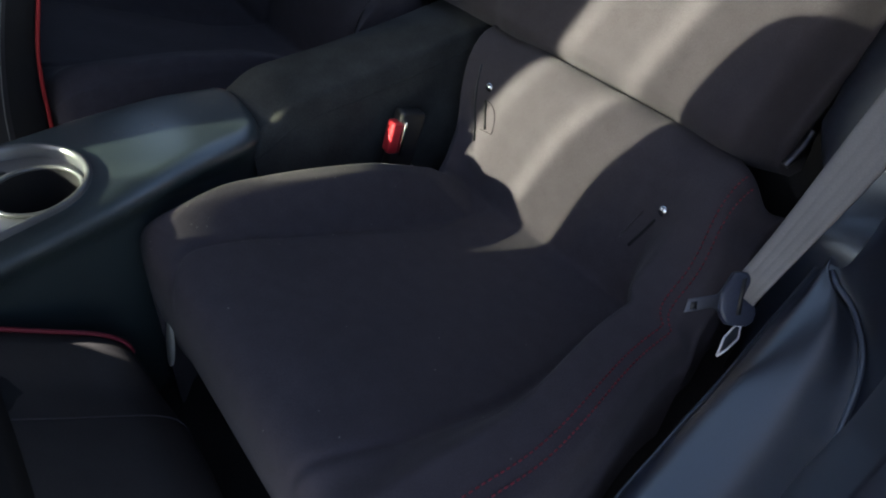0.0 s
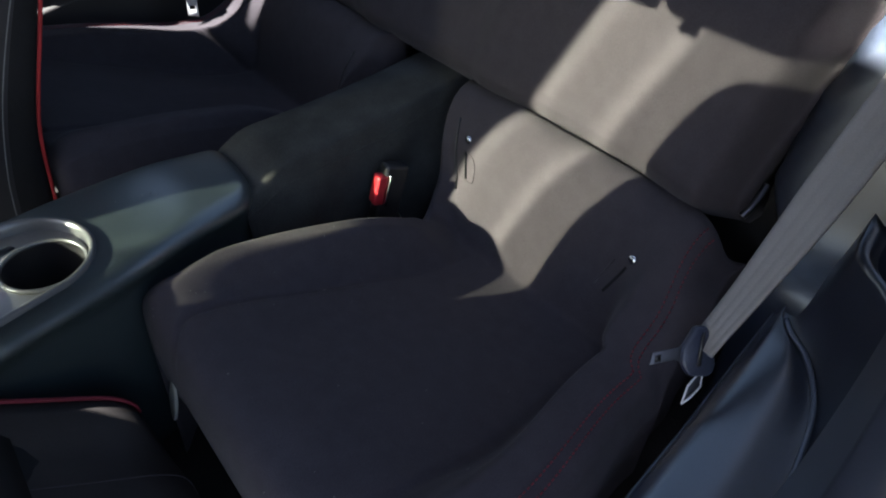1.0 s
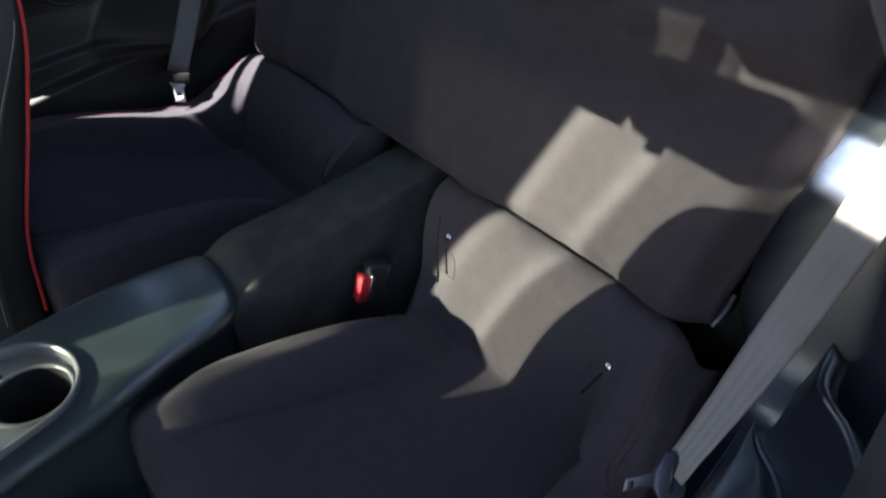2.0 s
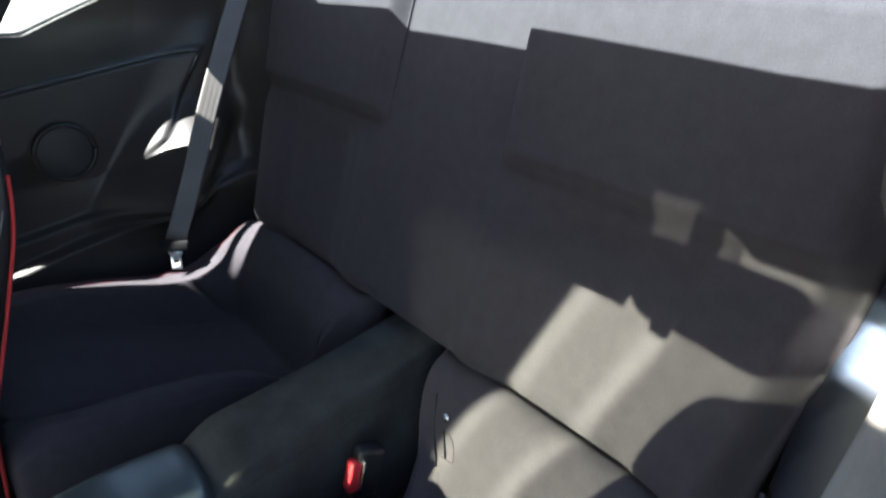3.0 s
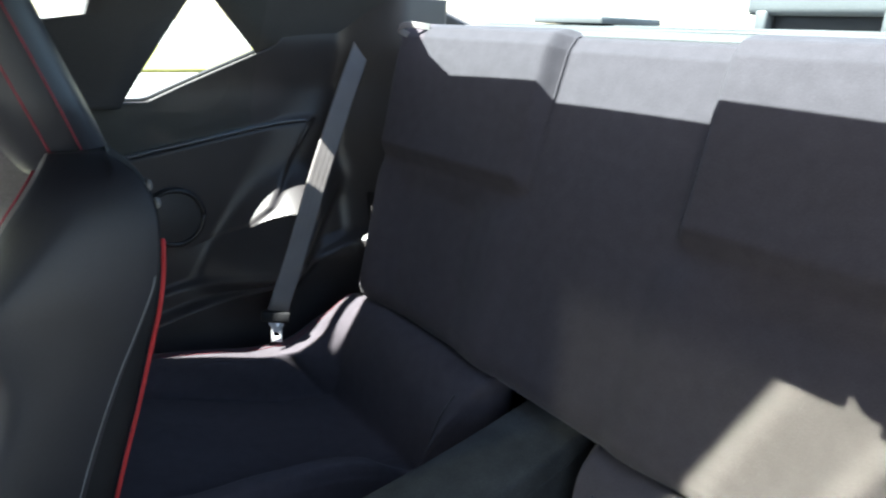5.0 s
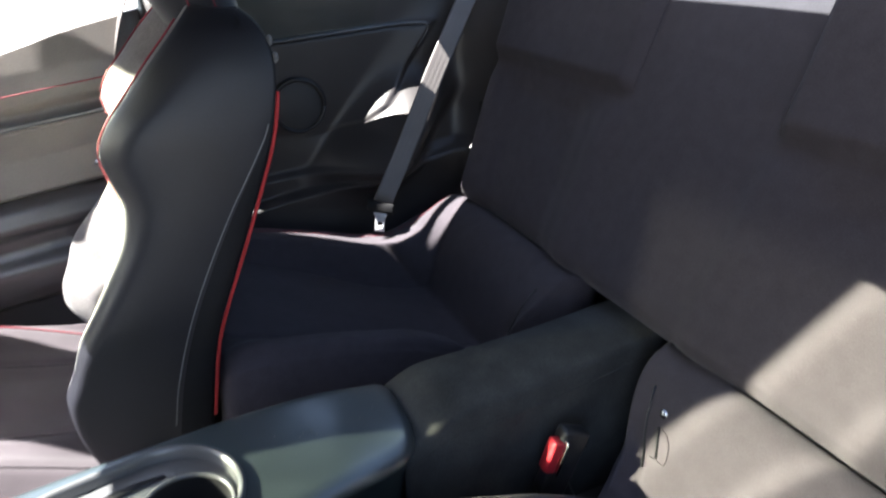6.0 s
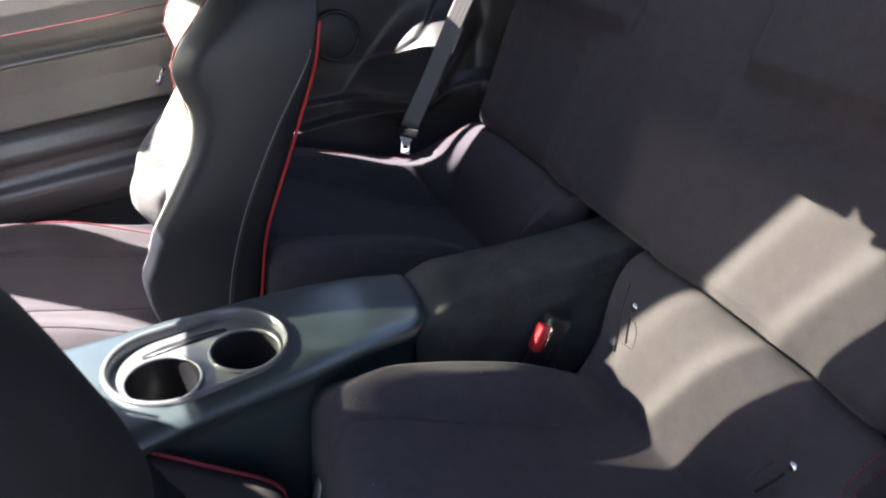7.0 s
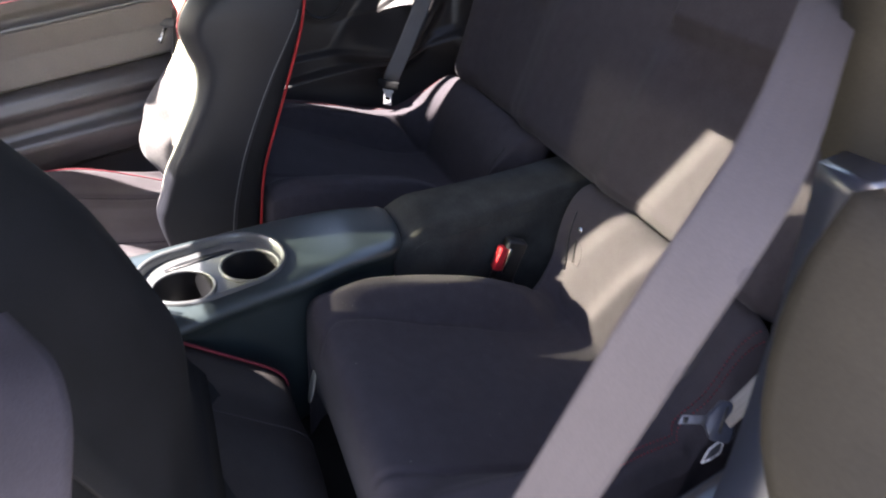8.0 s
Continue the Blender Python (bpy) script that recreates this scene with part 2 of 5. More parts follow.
def sheet(fn, nu, nv, wrap_u=False):
    bm = bmesh.new()
    vs = [[bm.verts.new(fn(i / (nu if wrap_u else nu - 1), j / (nv - 1))) for j in range(nv)] for i in range(nu)]
    for i in range(nu if wrap_u else nu - 1):
        for j in range(nv - 1):
            bm.faces.new((vs[i][j], vs[(i + 1) % nu][j], vs[(i + 1) % nu][j + 1], vs[i][j + 1]))
    return bm


def slab(fn, nu, nv, offset):
    """A closed body: the sheet fn(u, v), the same moved by the vector offset(u, v), and the rim between them."""
    bm = bmesh.new()
    top = [[bm.verts.new(fn(i / (nu - 1), j / (nv - 1))) for j in range(nv)] for i in range(nu)]
    low = [[bm.verts.new(Vector(fn(i / (nu - 1), j / (nv - 1))) + Vector(offset(i / (nu - 1), j / (nv - 1)))) for j in range(nv)] for i in range(nu)]
    for i in range(nu - 1):
        for j in range(nv - 1):
            bm.faces.new((top[i][j], top[i + 1][j], top[i + 1][j + 1], top[i][j + 1]))
            bm.faces.new((low[i][j], low[i][j + 1], low[i + 1][j + 1], low[i + 1][j]))
    for i in range(nu - 1):
        for j in (0, nv - 1):
            bm.faces.new((top[i][j], low[i][j], low[i + 1][j], top[i + 1][j]))
    for j in range(nv - 1):
        for i in (0, nu - 1):
            bm.faces.new((top[i][j], top[i][j + 1], low[i][j + 1], low[i][j]))
    return bm


def loft(loops, caps=True):
    bm = bmesh.new()
    rings = [[bm.verts.new(p) for p in loop] for loop in loops]
    n = len(rings[0])
    for a, b in zip(rings, rings[1:]):
        for k in range(n):
            bm.faces.new((a[k], a[(k + 1) % n], b[(k + 1) % n], b[k]))
    if caps:
        bm.faces.new(rings[0])
        bm.faces.new(rings[-1])
    return bm


def tube(points, r, n=8):
    pts = [Vector(p) for p in points]
    loops, up = [], Vector((0, 0, 1))
    for i, p in enumerate(pts):
        d = (pts[min(i + 1, len(pts) - 1)] - pts[max(i - 1, 0)]).normalized()
        a = d.cross(up)
        if a.length < 0.05:
            a = d.cross(Vector((1, 0, 0)))
        a.normalize()
        b = d.cross(a)
        loops.append([p + (a * math.cos(2 * math.pi * k / n) + b * math.sin(2 * math.pi * k / n)) * r for k in range(n)])
    return loft(loops)


def ribbon(points, across, width, thick, rib=0.0004, pinch=0.0):
    """A flat band along points; across gives the width's direction at each point. Its faces carry fine ribs. pinch: how far it is gathered at its first end."""
    prof = []
    m = 12
    for k in range(m + 1):
        u = -1 + 2 * k / m
        prof.append((u * width / 2, thick / 2 + (rib if k % 3 == 1 else 0)))
    prof += [(-a, -b) for a, b in prof]
    loops = []
    pts = [Vector(p) for p in points]
    for i, p in enumerate(pts):
        d = (pts[min(i + 1, len(pts) - 1)] - pts[max(i - 1, 0)]).normalized()
        w = Vector(across[i]).normalized()
        w = (w - d * w.dot(d)).normalized()
        nn = d.cross(w)
        g = 1 - pinch * (1 - smooth(0.0, 0.28, i / (len(pts) - 1)))
        loops.append([p + w * a * g + nn * b for a, b in prof])
    return loft(loops)


def rbox(centre, size, r=0.01, seg=3, rot=None):
    bm = bmesh.new()
    bmesh.ops.create_cube(bm, size=1.0)
    bmesh.ops.scale(bm, vec=size, verts=bm.verts)
    if r:
        bmesh.ops.bevel(bm, geom=list(bm.edges) + list(bm.verts), offset=min(r, min(size) * 0.49), segments=seg, profile=0.5, affect="EDGES")
    m = Matrix.Translation(centre) @ (rot.to_matrix().to_4x4() if rot else Matrix())
    bmesh.ops.transform(bm, matrix=m, verts=bm.verts)
    return bm


def prism(outline, direction, depth, r=0.0, seg=2):
    """A closed outline of points, given a thickness along direction, with its edges rounded."""
    bm = bmesh.new()
    vs = [bm.verts.new(p) for p in outline]
    f = bm.faces.new(vs)
    got = bmesh.ops.extrude_face_region(bm, geom=[f])
    bmesh.ops.translate(bm, vec=Vector(direction).normalized() * depth, verts=[v for v in got["geom"] if isinstance(v, bmesh.types.BMVert)])
    if r:
        bmesh.ops.bevel(bm, geom=list(bm.edges), offset=r, segments=seg, profile=0.5, affect="EDGES", clamp_overlap=True)
    return bm


def disc(centre, axis, r, depth, seg=28, bevel=0.0):
    a = Vector(axis).normalized()
    u = a.orthogonal().normalized()
    v = a.cross(u)
    ring = [Vector(centre) + (u * math.cos(2 * math.pi * k / seg) + v * math.sin(2 * math.pi * k / seg)) * r for k in range(seg)]
    return prism(ring, a, depth, bevel)


def rounded_rect(w, h, r, n=8):
    pts = []
    for cx, cy, a0 in ((w / 2 - r, h / 2 - r, 0), (r - w / 2, h / 2 - r, 90), (r - w / 2, r - h / 2, 180), (w / 2 - r, r - h / 2, 270)):
        pts += [(cx + r * math.cos(radians(a0 + 90 * k / n)), cy + r * math.sin(radians(a0 + 90 * k / n))) for k in range(n + 1)]
    return pts


def ball(centre, r, squash=1.0):
    bm = bmesh.new()
    bmesh.ops.create_uvsphere(bm, u_segments=16, v_segments=10, radius=r)
    bmesh.ops.scale(bm, vec=(1, squash, 1), verts=bm.verts)
    bmesh.ops.translate(bm, vec=centre, verts=bm.verts)
    return bm


def stitches(path, step, length, r):
    """A row of short threads along a path."""
    n = max(int(sum((b - a).length for a, b in zip(path, path[1:])) / step), 2)
    pts = resample(path, n * 4)
    bm = bmesh.new()
    for k in range(n):
        a, b = pts[k * 4], pts[min(k * 4 + max(int(4 * length / step), 1), len(pts) - 1)]
        seg = tube([a, (a + b) / 2 , b], r, 5)
        me = bpy.data.meshes.new("tmp")
        seg.to_mesh(me)
        seg.free()
        bm.from_mesh(me)
        bpy.data.meshes.remove(me)
    return bm


BACK_L, BACK_R, PAD_L, PAD_R = -0.640, 0.574, -0.172, 0.112      # rear backrest
MID = -0.033       # the car's middle line


ROOF_BACK = -0.075
DRIVER_X = 0.375
MIRROR_AT = (0.095, -1.10, 1.087)
VISORS = ((-0.52, -0.012, 1.0415), (0.241, 0.52, 1.176))
FRONT_BELT = [(0.70, -0.285, 1.12), (0.675, -0.275, 1.03), (0.690, -0.293, 0.992), (0.721, -0.328, 0.975), (0.762, -0.38, 0.954), (0.815, -0.448, 0.927), (0.837, -0.488, 0.905), (0.847, -0.519, 0.869), (0.849, -0.535, 0.828), (0.849, -0.558, 0.764), (0.851, -0.588, 0.684), (0.858, -0.645, 0.55), (0.86, -0.72, 0.38), (0.84, -0.80, 0.19)]
FRONT_BELT_ACROSS = (0.59, 0.72, -0.36)
FRONT_WEB = material("pale belt webbing", (0.078, 0.066, 0.070), 0.85, grain=900, wear=15, wear_amount=0.08, bump=0.2, bump_dist=0.0003, weave=1500)


# ---------------------------------------------------------------- the place round the car
def make_ground():
    bm = bmesh.new()
    bmesh.ops.create_grid(bm, x_segments=8, y_segments=8, size=400)
    bmesh.ops.translate(bm, vec=(0, 0, -0.10), verts=bm.verts)
    tagged(finish("ground", bm, ASPHALT), "pale sunlit concrete car park", "ground", kind="structure")
    tagged(finish("grass_verge", rbox((-22, 0, -0.06), (14, 200, 0.08), 0.02), GRASS), "dry yellow green grass verge beside the car park", "grass", kind="structure")


make_ground()


# ---------------------------------------------------------------- shell: floor, roof, sides
def make_shell():
    fl = finish("floor", rbox((MID, -0.6, 0.06), (1.62, 1.9, 0.05), 0.01), CARPET)
    tagged(fl, "black carpeted car floor", "floor", kind="structure")
    # raised carpet under and behind the rear cushions
    def pan(u, v):
        return (MID - 0.74 + 1.48 * u, -0.46 + 0.62 * v, 0.085 + 0.16 * smooth(0.0, 0.25, v))
    tagged(finish("floor_rear_step", slab(pan, 12, 14, lambda u, v: (0, 0, -0.03)), CARPET), "black carpet step under the rear seats", "floor", kind="structure")
    # roof with the opening of the rear glass behind it
    def roof(u, v):
        x = MID + (u - 0.5) * 1.24 + 0.11 * smooth(0.5, 1.0, u)
        back = ROOF_BACK + (0.14 * smooth(0.42, 0.64, MID - x) if x < MID else 0.05 * smooth(0.48, 0.66, x - MID))
        y = -1.18 + (back + 1.18) * v
        x -= (0.025 + 0.15 * smooth(-0.70, -0.95, y)) * smooth(0.5, 0.0, u)
        # near edge widened, out of view, to shade the door pillar and front belt
        x += 0.16 * smooth(-0.56, -0.68, y) * smooth(0.6, 1.0, u)
        z = 1.205 + 0.035 * (1 - (2 * u - 1) ** 2) - 0.02 * (1 - v) ** 3 - 0.01 * v ** 3
        return (x, y, z)
    tagged(finish("ceiling", slab(roof, 20, 20, lambda u, v: (0, 0, 0.035)), HEADLINER), "dark cloth headliner under the roof", "ceiling", kind="structure")
    # side roof rails and rear pillars
    for s, nm in ((-1, "roof_rail_far"), (1, "roof_rail_near")):
        x = MID + s * (0.62 if s < 0 else 0.735)
        if s < 0:
            # far rail bent so that its shadow bounds the sunlit strip on the cushion
            pts = polish([(-0.78, -1.20, 1.12), (-0.825, -0.95, 1.10), (-0.768, -0.80, 1.121), (-0.698, -0.635, 1.132), (-0.628, -0.50, 1.158), (-0.665, -0.36, 1.145), (-0.735, -0.22, 1.12), (x, ROOF_BACK, 1.165)], 3)
        else:
            pts = polish([(x - 0.03, -1.20, 1.16), (x, -0.8, 1.185), (x + 0.005, -0.3, 1.185), (x, ROOF_BACK, 1.165)], 2)
        tagged(finish(nm, tube(pts, 0.042, 10), HEADLINER), "dark trim along the side of the roof", "trim", kind="structure")
        # rear pillar, sloping down and out behind the side window
        def pillar(u, v, s=s):
            a = Vector((MID + s * 0.60, ROOF_BACK - 0.03, 1.20)).lerp(Vector((MID + s * 0.76, 0.62, 1.00)), v)
            b = Vector((MID + s * 0.62, ROOF_BACK - 0.22, 1.17)).lerp(Vector((MID + s * 0.80, -0.08, 0.98)), v)
            p = a.lerp(b, u)
            p.x += s * 0.03 * math.sin(math.pi * u) + (0.065 * smooth(0.0, 0.25, v) if s > 0 else 0)
            return p
        tagged(finish("pillar_rear_far" if s < 0 else "pillar_rear_near", slab(pillar, 10, 14, lambda u, v, s=s: (s * 0.03, 0, 0.02)), HEADLINER),
               "dark trimmed rear roof pillar", "pillar", kind="structure")
        # windscreen pillar; the far one is thickened, out of view, to shade the front cushion
        tagged(finish("pillar_front_far" if s < 0 else "pillar_front_near",
                      tube(polish([(x - s * 0.03, -1.19, 1.16), (x + s * (0.075 if s < 0 else 0.04), -1.5, 1.0), (x + s * 0.12, -1.85, 0.82)], 2), 0.075 if s < 0 else 0.045, 10), HEADLINER),
               "dark windscreen pillar", "pillar", kind="structure")
    # header, dashboard, bulkhead
    tagged(finish("windscreen_header", rbox((MID, -1.18, 1.245), (1.16, 0.06, 0.050), 0.012), HEADLINER), "dark trim above the windscreen", "trim", kind="structure")
    # unseen block, not a light: added to cut the beam above the mirror
    lamp = thing("added_overhead_block", (0.16, -1.15, 1.2), "unseen dark block added to shape the beam behind the mirror", "lamp")
    under(lamp, part("panel", rbox((0.164, -1.17, 1.203), (0.168, 0.09, 0.046), 0.010), HEADLINER, lamp))
    under(lamp, part("block_tab", rbox((0.164, -1.14, 1.179), (0.03, 0.014, 0.004), 0.001, 1), DARK_PLASTIC, lamp))
    def dash(u, v):
        x = MID + (u - 0.5) * 1.56
        z = curve_at([(0, 0.30), (0.3, 0.50), (0.5, 0.74), (0.75, 0.80), (1, 0.78)], v)
        y = curve_at([(0, -1.55), (0.3, -1.42), (0.5, -1.40), (0.75, -1.6), (1, -1.95)], v)
        # unseen dash top, lowered in places to let the low beams through
        return (x, y, z + 0.01 - 0.10 * smooth(0.16, 0.05, x) * smooth(-0.262, -0.235, x) - 0.04 * smooth(-0.27, -0.19, x) - 0.17 * smooth(-0.37, -0.46, x) * smooth(0.3, 0.5, v))
    tagged(finish("dashboard", slab(dash, 14, 16, lambda u, v: (0, -0.02, -0.02)), PLASTIC), "black grained dashboard", "dashboard", kind="structure")
    tagged(finish("bulkhead", rbox((MID, -1.98, 0.40), (1.7, 0.05, 0.76), 0.01), CARPET), "black bulkhead behind the dashboard", "wall", kind="structure")
    # windscreen and rear glass
    def screen(u, v):
        return (MID + (u - 0.5) * (1.10 + 0.30 * (1 - v)), -1.90 + 0.71 * v, 0.82 + 0.37 * v + 0.02 * math.sin(math.pi * u))
    w = tagged(finish("windscreen", sheet(screen, 12, 8), GLASS), "clear windscreen glass", "window", kind="structure")
    w.visible_shadow = False
    # unseen sheet added at the windscreen, cut so that it shades the far cushion
    band = [(-0.64, -1.19, 1.186), (-0.367, -1.19, 1.186), (-0.472, -1.379, 1.087), (-0.545, -1.511, 1.019), (-0.60, -1.61, 0.967), (-0.70, -1.61, 0.967)]
    tagged(finish("added_sun_block", prism([Vector(p) for p in band], (0, -0.46, 0.89), 0.004), HEADLINER), "unseen dark sheet added to shade the far front seat", "trim", kind="structure")
    # added out of view to dim the light that passes above the mirror
    tagged(finish("added_dimming_sheet", prism([Vector(p) for p in ((-0.09, -1.205, 1.150), (0.075, -1.205, 1.150), (0.075, -1.200, 1.222), (-0.09, -1.200, 1.222))], (0, 1, 0), 0.001), DIMMER),
                  "unseen black sheet added to dim the beam above the mirror", "trim", kind="structure")
    def rear(u, v):
        return (MID + (0.5 - u) * (1.04 + 0.2 * v), ROOF_BACK - 0.03 + (0.86 - ROOF_BACK) * v, 1.215 - 0.13 * v + 0.02 * math.sin(math.pi * u))
    w = tagged(finish("window_rear", sheet(rear, 12, 8), REAR_GLASS), "curved tinted rear window glass", "window", kind="structure")
    tagged(finish("wall_behind_seat", rbox((MID, 0.165, 0.36), (1.50, 0.03, 0.62), 0.005), CARPET), "dark carpeted wall behind the rear seat", "wall", kind="structure")
    # boot wall behind the parcel shelf and below it
    tagged(finish("wall_rear", rbox((MID, 0.86, 0.66), (1.5, 0.04, 0.80), 0.01), CARPET), "dark rear wall behind the parcel shelf", "wall", kind="structure")


make_shell()


# ---------------------------------------------------------------- far side: quarter trim, door
def far_trim_x(y, z):
    """Inner face of the far quarter trim."""
    crease = 0.849 + (y - 0.03) * 0.165
    rear = curve_at([(0.56, -0.30), (0.60, -0.19), (0.625, -0.13), (0.66, -0.085), (0.70, -0.052), (0.76, -0.015), (0.845, 0.040)], z)      # slanting rear edge of the lower panel
    x = -0.838
    x += 0.014 * smooth(crease + 0.004, crease - 0.010, z) * smooth(rear + 0.008, rear - 0.012, y) * smooth(0.57, 0.66, z)         # the lower panel stands proud below a bright crease
    edge = 0.05 + (z - 0.84) * 0.63                                       # slanting edge towards the belt
    x += (0.026 + 0.118 * smooth(0.76, 0.60, z) * smooth(0.41, 0.53, z) * smooth(edge + 0.17, edge + 0.06, y)) * smooth(edge - 0.11, edge + 0.05, y) * smooth(0.98, 0.80, z) * (0.3 + 0.7 * smooth(0.45, 0.54, z))
    ledge = 0.487 + (y + 0.135) * 0.29
    x += 0.026 * smooth(ledge + 0.012, ledge - 0.004, z)
    upper = 0.507 + (y + 0.195) * 0.20
    x += 0.014 * smooth(upper + 0.014, upper - 0.004, z)
    x += 0.022 * smooth(0.66, 0.54, z) * smooth(-0.40, -0.1, y)
    x += 0.03 * smooth(0.90, 1.02, z)
    x += 0.11 * smooth(0.09, 0.22, y)
    return x


def make_far_side():
    def quarter(u, v):
        y = -0.50 + 0.82 * u
        top = min(0.888 + max(y + 0.31, 0) * 0.43, 1.02) + 0.09 * smooth(-0.06, 0.06, y)
        z = 0.12 + (top - 0.12) * v
        return (far_trim_x(y, z), y, z)
    w = tagged(finish("wall_far_quarter", slab(quarter, 120, 230, lambda u, v: (-0.05, 0, 0)), VINYL),
               "black moulded rear quarter trim with a bright crease", "trim", kind="structure")
    # raised line along the crease, its sky highlight put into a paler colour
    crease = [(-0.46, 0.768), (-0.34, 0.788), (-0.20, 0.811), (-0.08, 0.831), (0.005, 0.843), (0.024, 0.840), (0.022, 0.826), (-0.002, 0.787)]
    crease = resample(polish([(0, y, z) for y, z in crease], 2), 60)
    part("crease", tube([Vector((far_trim_x(p.y, p.z - 0.006) + 0.001, p.y, p.z)) for p in crease], 0.0035, 8), CREASE_HIGHLIGHT, w, "raised crease line in a paler highlight colour")
    # round speaker moulding
    ring = disc((-0.822, -0.285, 0.655), (1, 0, 0), 0.062, 0.016, 32, 0.004)
    sp = tagged(finish("speaker_cover", ring, PLASTIC), "round black speaker cover on the quarter trim", "speaker")
    pts = [Vector((-0.804, -0.285 + 0.058 * math.cos(a), 0.655 + 0.058 * math.sin(a))) for a in [2 * math.pi * k / 36 for k in range(37)]]
    part("rim", tube(pts, 0.005, 8), DARK_PLASTIC, sp)
    # window frame and glass of the quarter light
    def top_edge(y):
        return min(0.888 + max(y + 0.31, 0) * 0.43, 1.02) + 0.09 * smooth(-0.06, 0.06, y)
    sill = [Vector((far_trim_x(y, top_edge(y)) - 0.022, y, top_edge(y) + 0.001)) for y in [-0.50 + 0.56 * k / 40 for k in range(41)]]
    tagged(finish("window_trim_far", tube(sill, 0.006, 8), DARK_PLASTIC), "black rubber edge of the quarter window", "trim", kind="structure")
    def glass(u, v):
        y = -1.20 + 1.10 * u
        z = 0.64 + 0.52 * v
        return (-0.835 + 0.17 * max((z - 0.86) / 0.30, 0) ** 1.3, y, z)
    w = tagged(finish("window_far", sheet(glass, 10, 8), GLASS), "clear side window glass", "window", kind="structure")
    w.visible_shadow = False
    def post(u, v):
        z = 0.88 + 0.30 * v
        front, back = -0.565 + 0.15 * smooth(0.49, 0.57, v) + 0.05 * smooth(0.57, 1.0, v), -0.365 + 0.17 * v
        return (-0.815 + 0.17 * v ** 1.3, front + (back - front) * u, z)
    tagged(finish("pillar_window_far", slab(post, 6, 40, lambda u, v: (-0.04, 0, 0)), HEADLINER), "dark window pillar behind the far door", "pillar", kind="structure")
    # bar added out of view; its shadow makes the gap in the sunlit strip
    tagged(finish("added_shadow_bar", tube(polish([(-0.728, -0.66, 1.066), (-0.716, -0.55, 1.076), (-0.705, -0.40, 1.084), (-0.690, -0.30, 1.10)], 2), 0.010, 8), DARK_PLASTIC), "unseen dark bar added to split the sunlight on the cushion", "trim", kind="structure")
    # far door trim
    def door_x(z):
        return curve_at([(0.05, -0.80), (0.255, -0.80), (0.272, -0.765), (0.30, -0.752), (0.345, -0.738), (0.358, -0.740), (0.372, -0.765), (0.385, -0.772), (0.41, -0.768), (0.428, -0.750), (0.440, -0.746),
                         (0.468, -0.762), (0.478, -0.785), (0.484, -0.790), (0.492, -0.777), (0.56, -0.780), (0.612, -0.768), (0.619, -0.766), (0.636, -0.790), (0.644, -0.793), (0.66, -0.777), (0.685, -0.770),
                         (0.72, -0.775), (0.80, -0.797), (0.95, -0.80)], z)
    def rise(y):
        return 0.225 * (y + 0.85)          # the lines rise towards the rear
    def door_upper(u, v):
        y = -1.45 + 0.86 * u
        top = curve_at([(-1.45, 0.66), (-0.90, 0.735), (-0.70, 0.815), (-0.59, 0.85)], y) - rise(y)
        k = 0.484 + (top - 0.484) * v
        return (door_x(k), y, k + rise(y))
    def door_lower(u, v):
        y = -1.45 + 0.86 * u
        k = 0.06 + 0.424 * v
        return (door_x(k), y, k + rise(y))
    d = tagged(finish("door_far", slab(door_upper, 24, 90, lambda u, v: (-0.06, 0, 0)), DOOR_VINYL),
               "grey and black door trim with an armrest, closed", "door", kind="structure")
    part("armrest", slab(door_lower, 24, 90, lambda u, v: (-0.06, 0, 0)), DOOR_DARK, d, "grey brown moulded armrest and pocket")
    # red line stitched along the top roll
    line = [Vector((-0.7695, -1.45 + 0.86 * k / 20, 0.685 + 0.225 * (-1.45 + 0.86 * k / 20 + 0.85))) for k in range(21)]
    # silver tube added to imitate the bluish highlight on the door's crease
    strip = [Vector((-0.769, p.y, p.z - 0.059)) for p in line]
    part("door_highlight", tube(strip, 0.0055, 8), SILVER, d, "silver tube standing in for the highlight on the crease")
    part("red_line", tube(line, 0.0013, 6), RED_THREAD, d, "thin red stitched line")
    tagged(finish("pillar_middle_far", tube(polish([(-0.80, -0.555, 0.12), (-0.80, -0.555, 0.5), (-0.795, -0.555, 0.90)], 1), 0.04, 10), VINYL),
           "black trimmed pillar behind the far door", "pillar", kind="structure")


make_far_side()


# ---------------------------------------------------------------- near side: quarter trim and open door frame
def near_trim(u, v):
    """u from behind the backrest to the door frame, v from the floor up to the window edge."""
    y = 0.30 - 0.66 * u
    z = 0.12 + (0.775 + 0.045 * smooth(-0.25, 0.05, y) + 0.085 * smooth(0.02, 0.10, y)) * v
    x = spline_at([(0.10, 0.76), (0.40, 0.765), (0.50, 0.770), (0.70, 0.765), (0.93, 0.735), (1.08, 0.68)], z)
    x += 0.05 * smooth(-0.20, -0.46, y)
    x -= 0.155 * smooth(-0.055, 0.015, y) * smooth(0.56, 0.46, z)          # beside the cushion's back the trim comes in close
    yy = y - 0.055 - (z - 0.755) * 0.29
    x -= 0.215 * smooth(0.0, 0.095, yy) * smooth(0.46, 0.56, z)         # and turns to face forward beside the backrest
    return (max(x, 0.556 + 0.028 * smooth(0.60, 0.80, z)), y, z)


POD_RIDGE = [(-0.46, 0.715), (-0.32, 0.687), (-0.27, 0.681), (-0.217, 0.675), (-0.164, 0.670), (-0.118, 0.665), (-0.07, 0.660), (0.02, 0.652)]
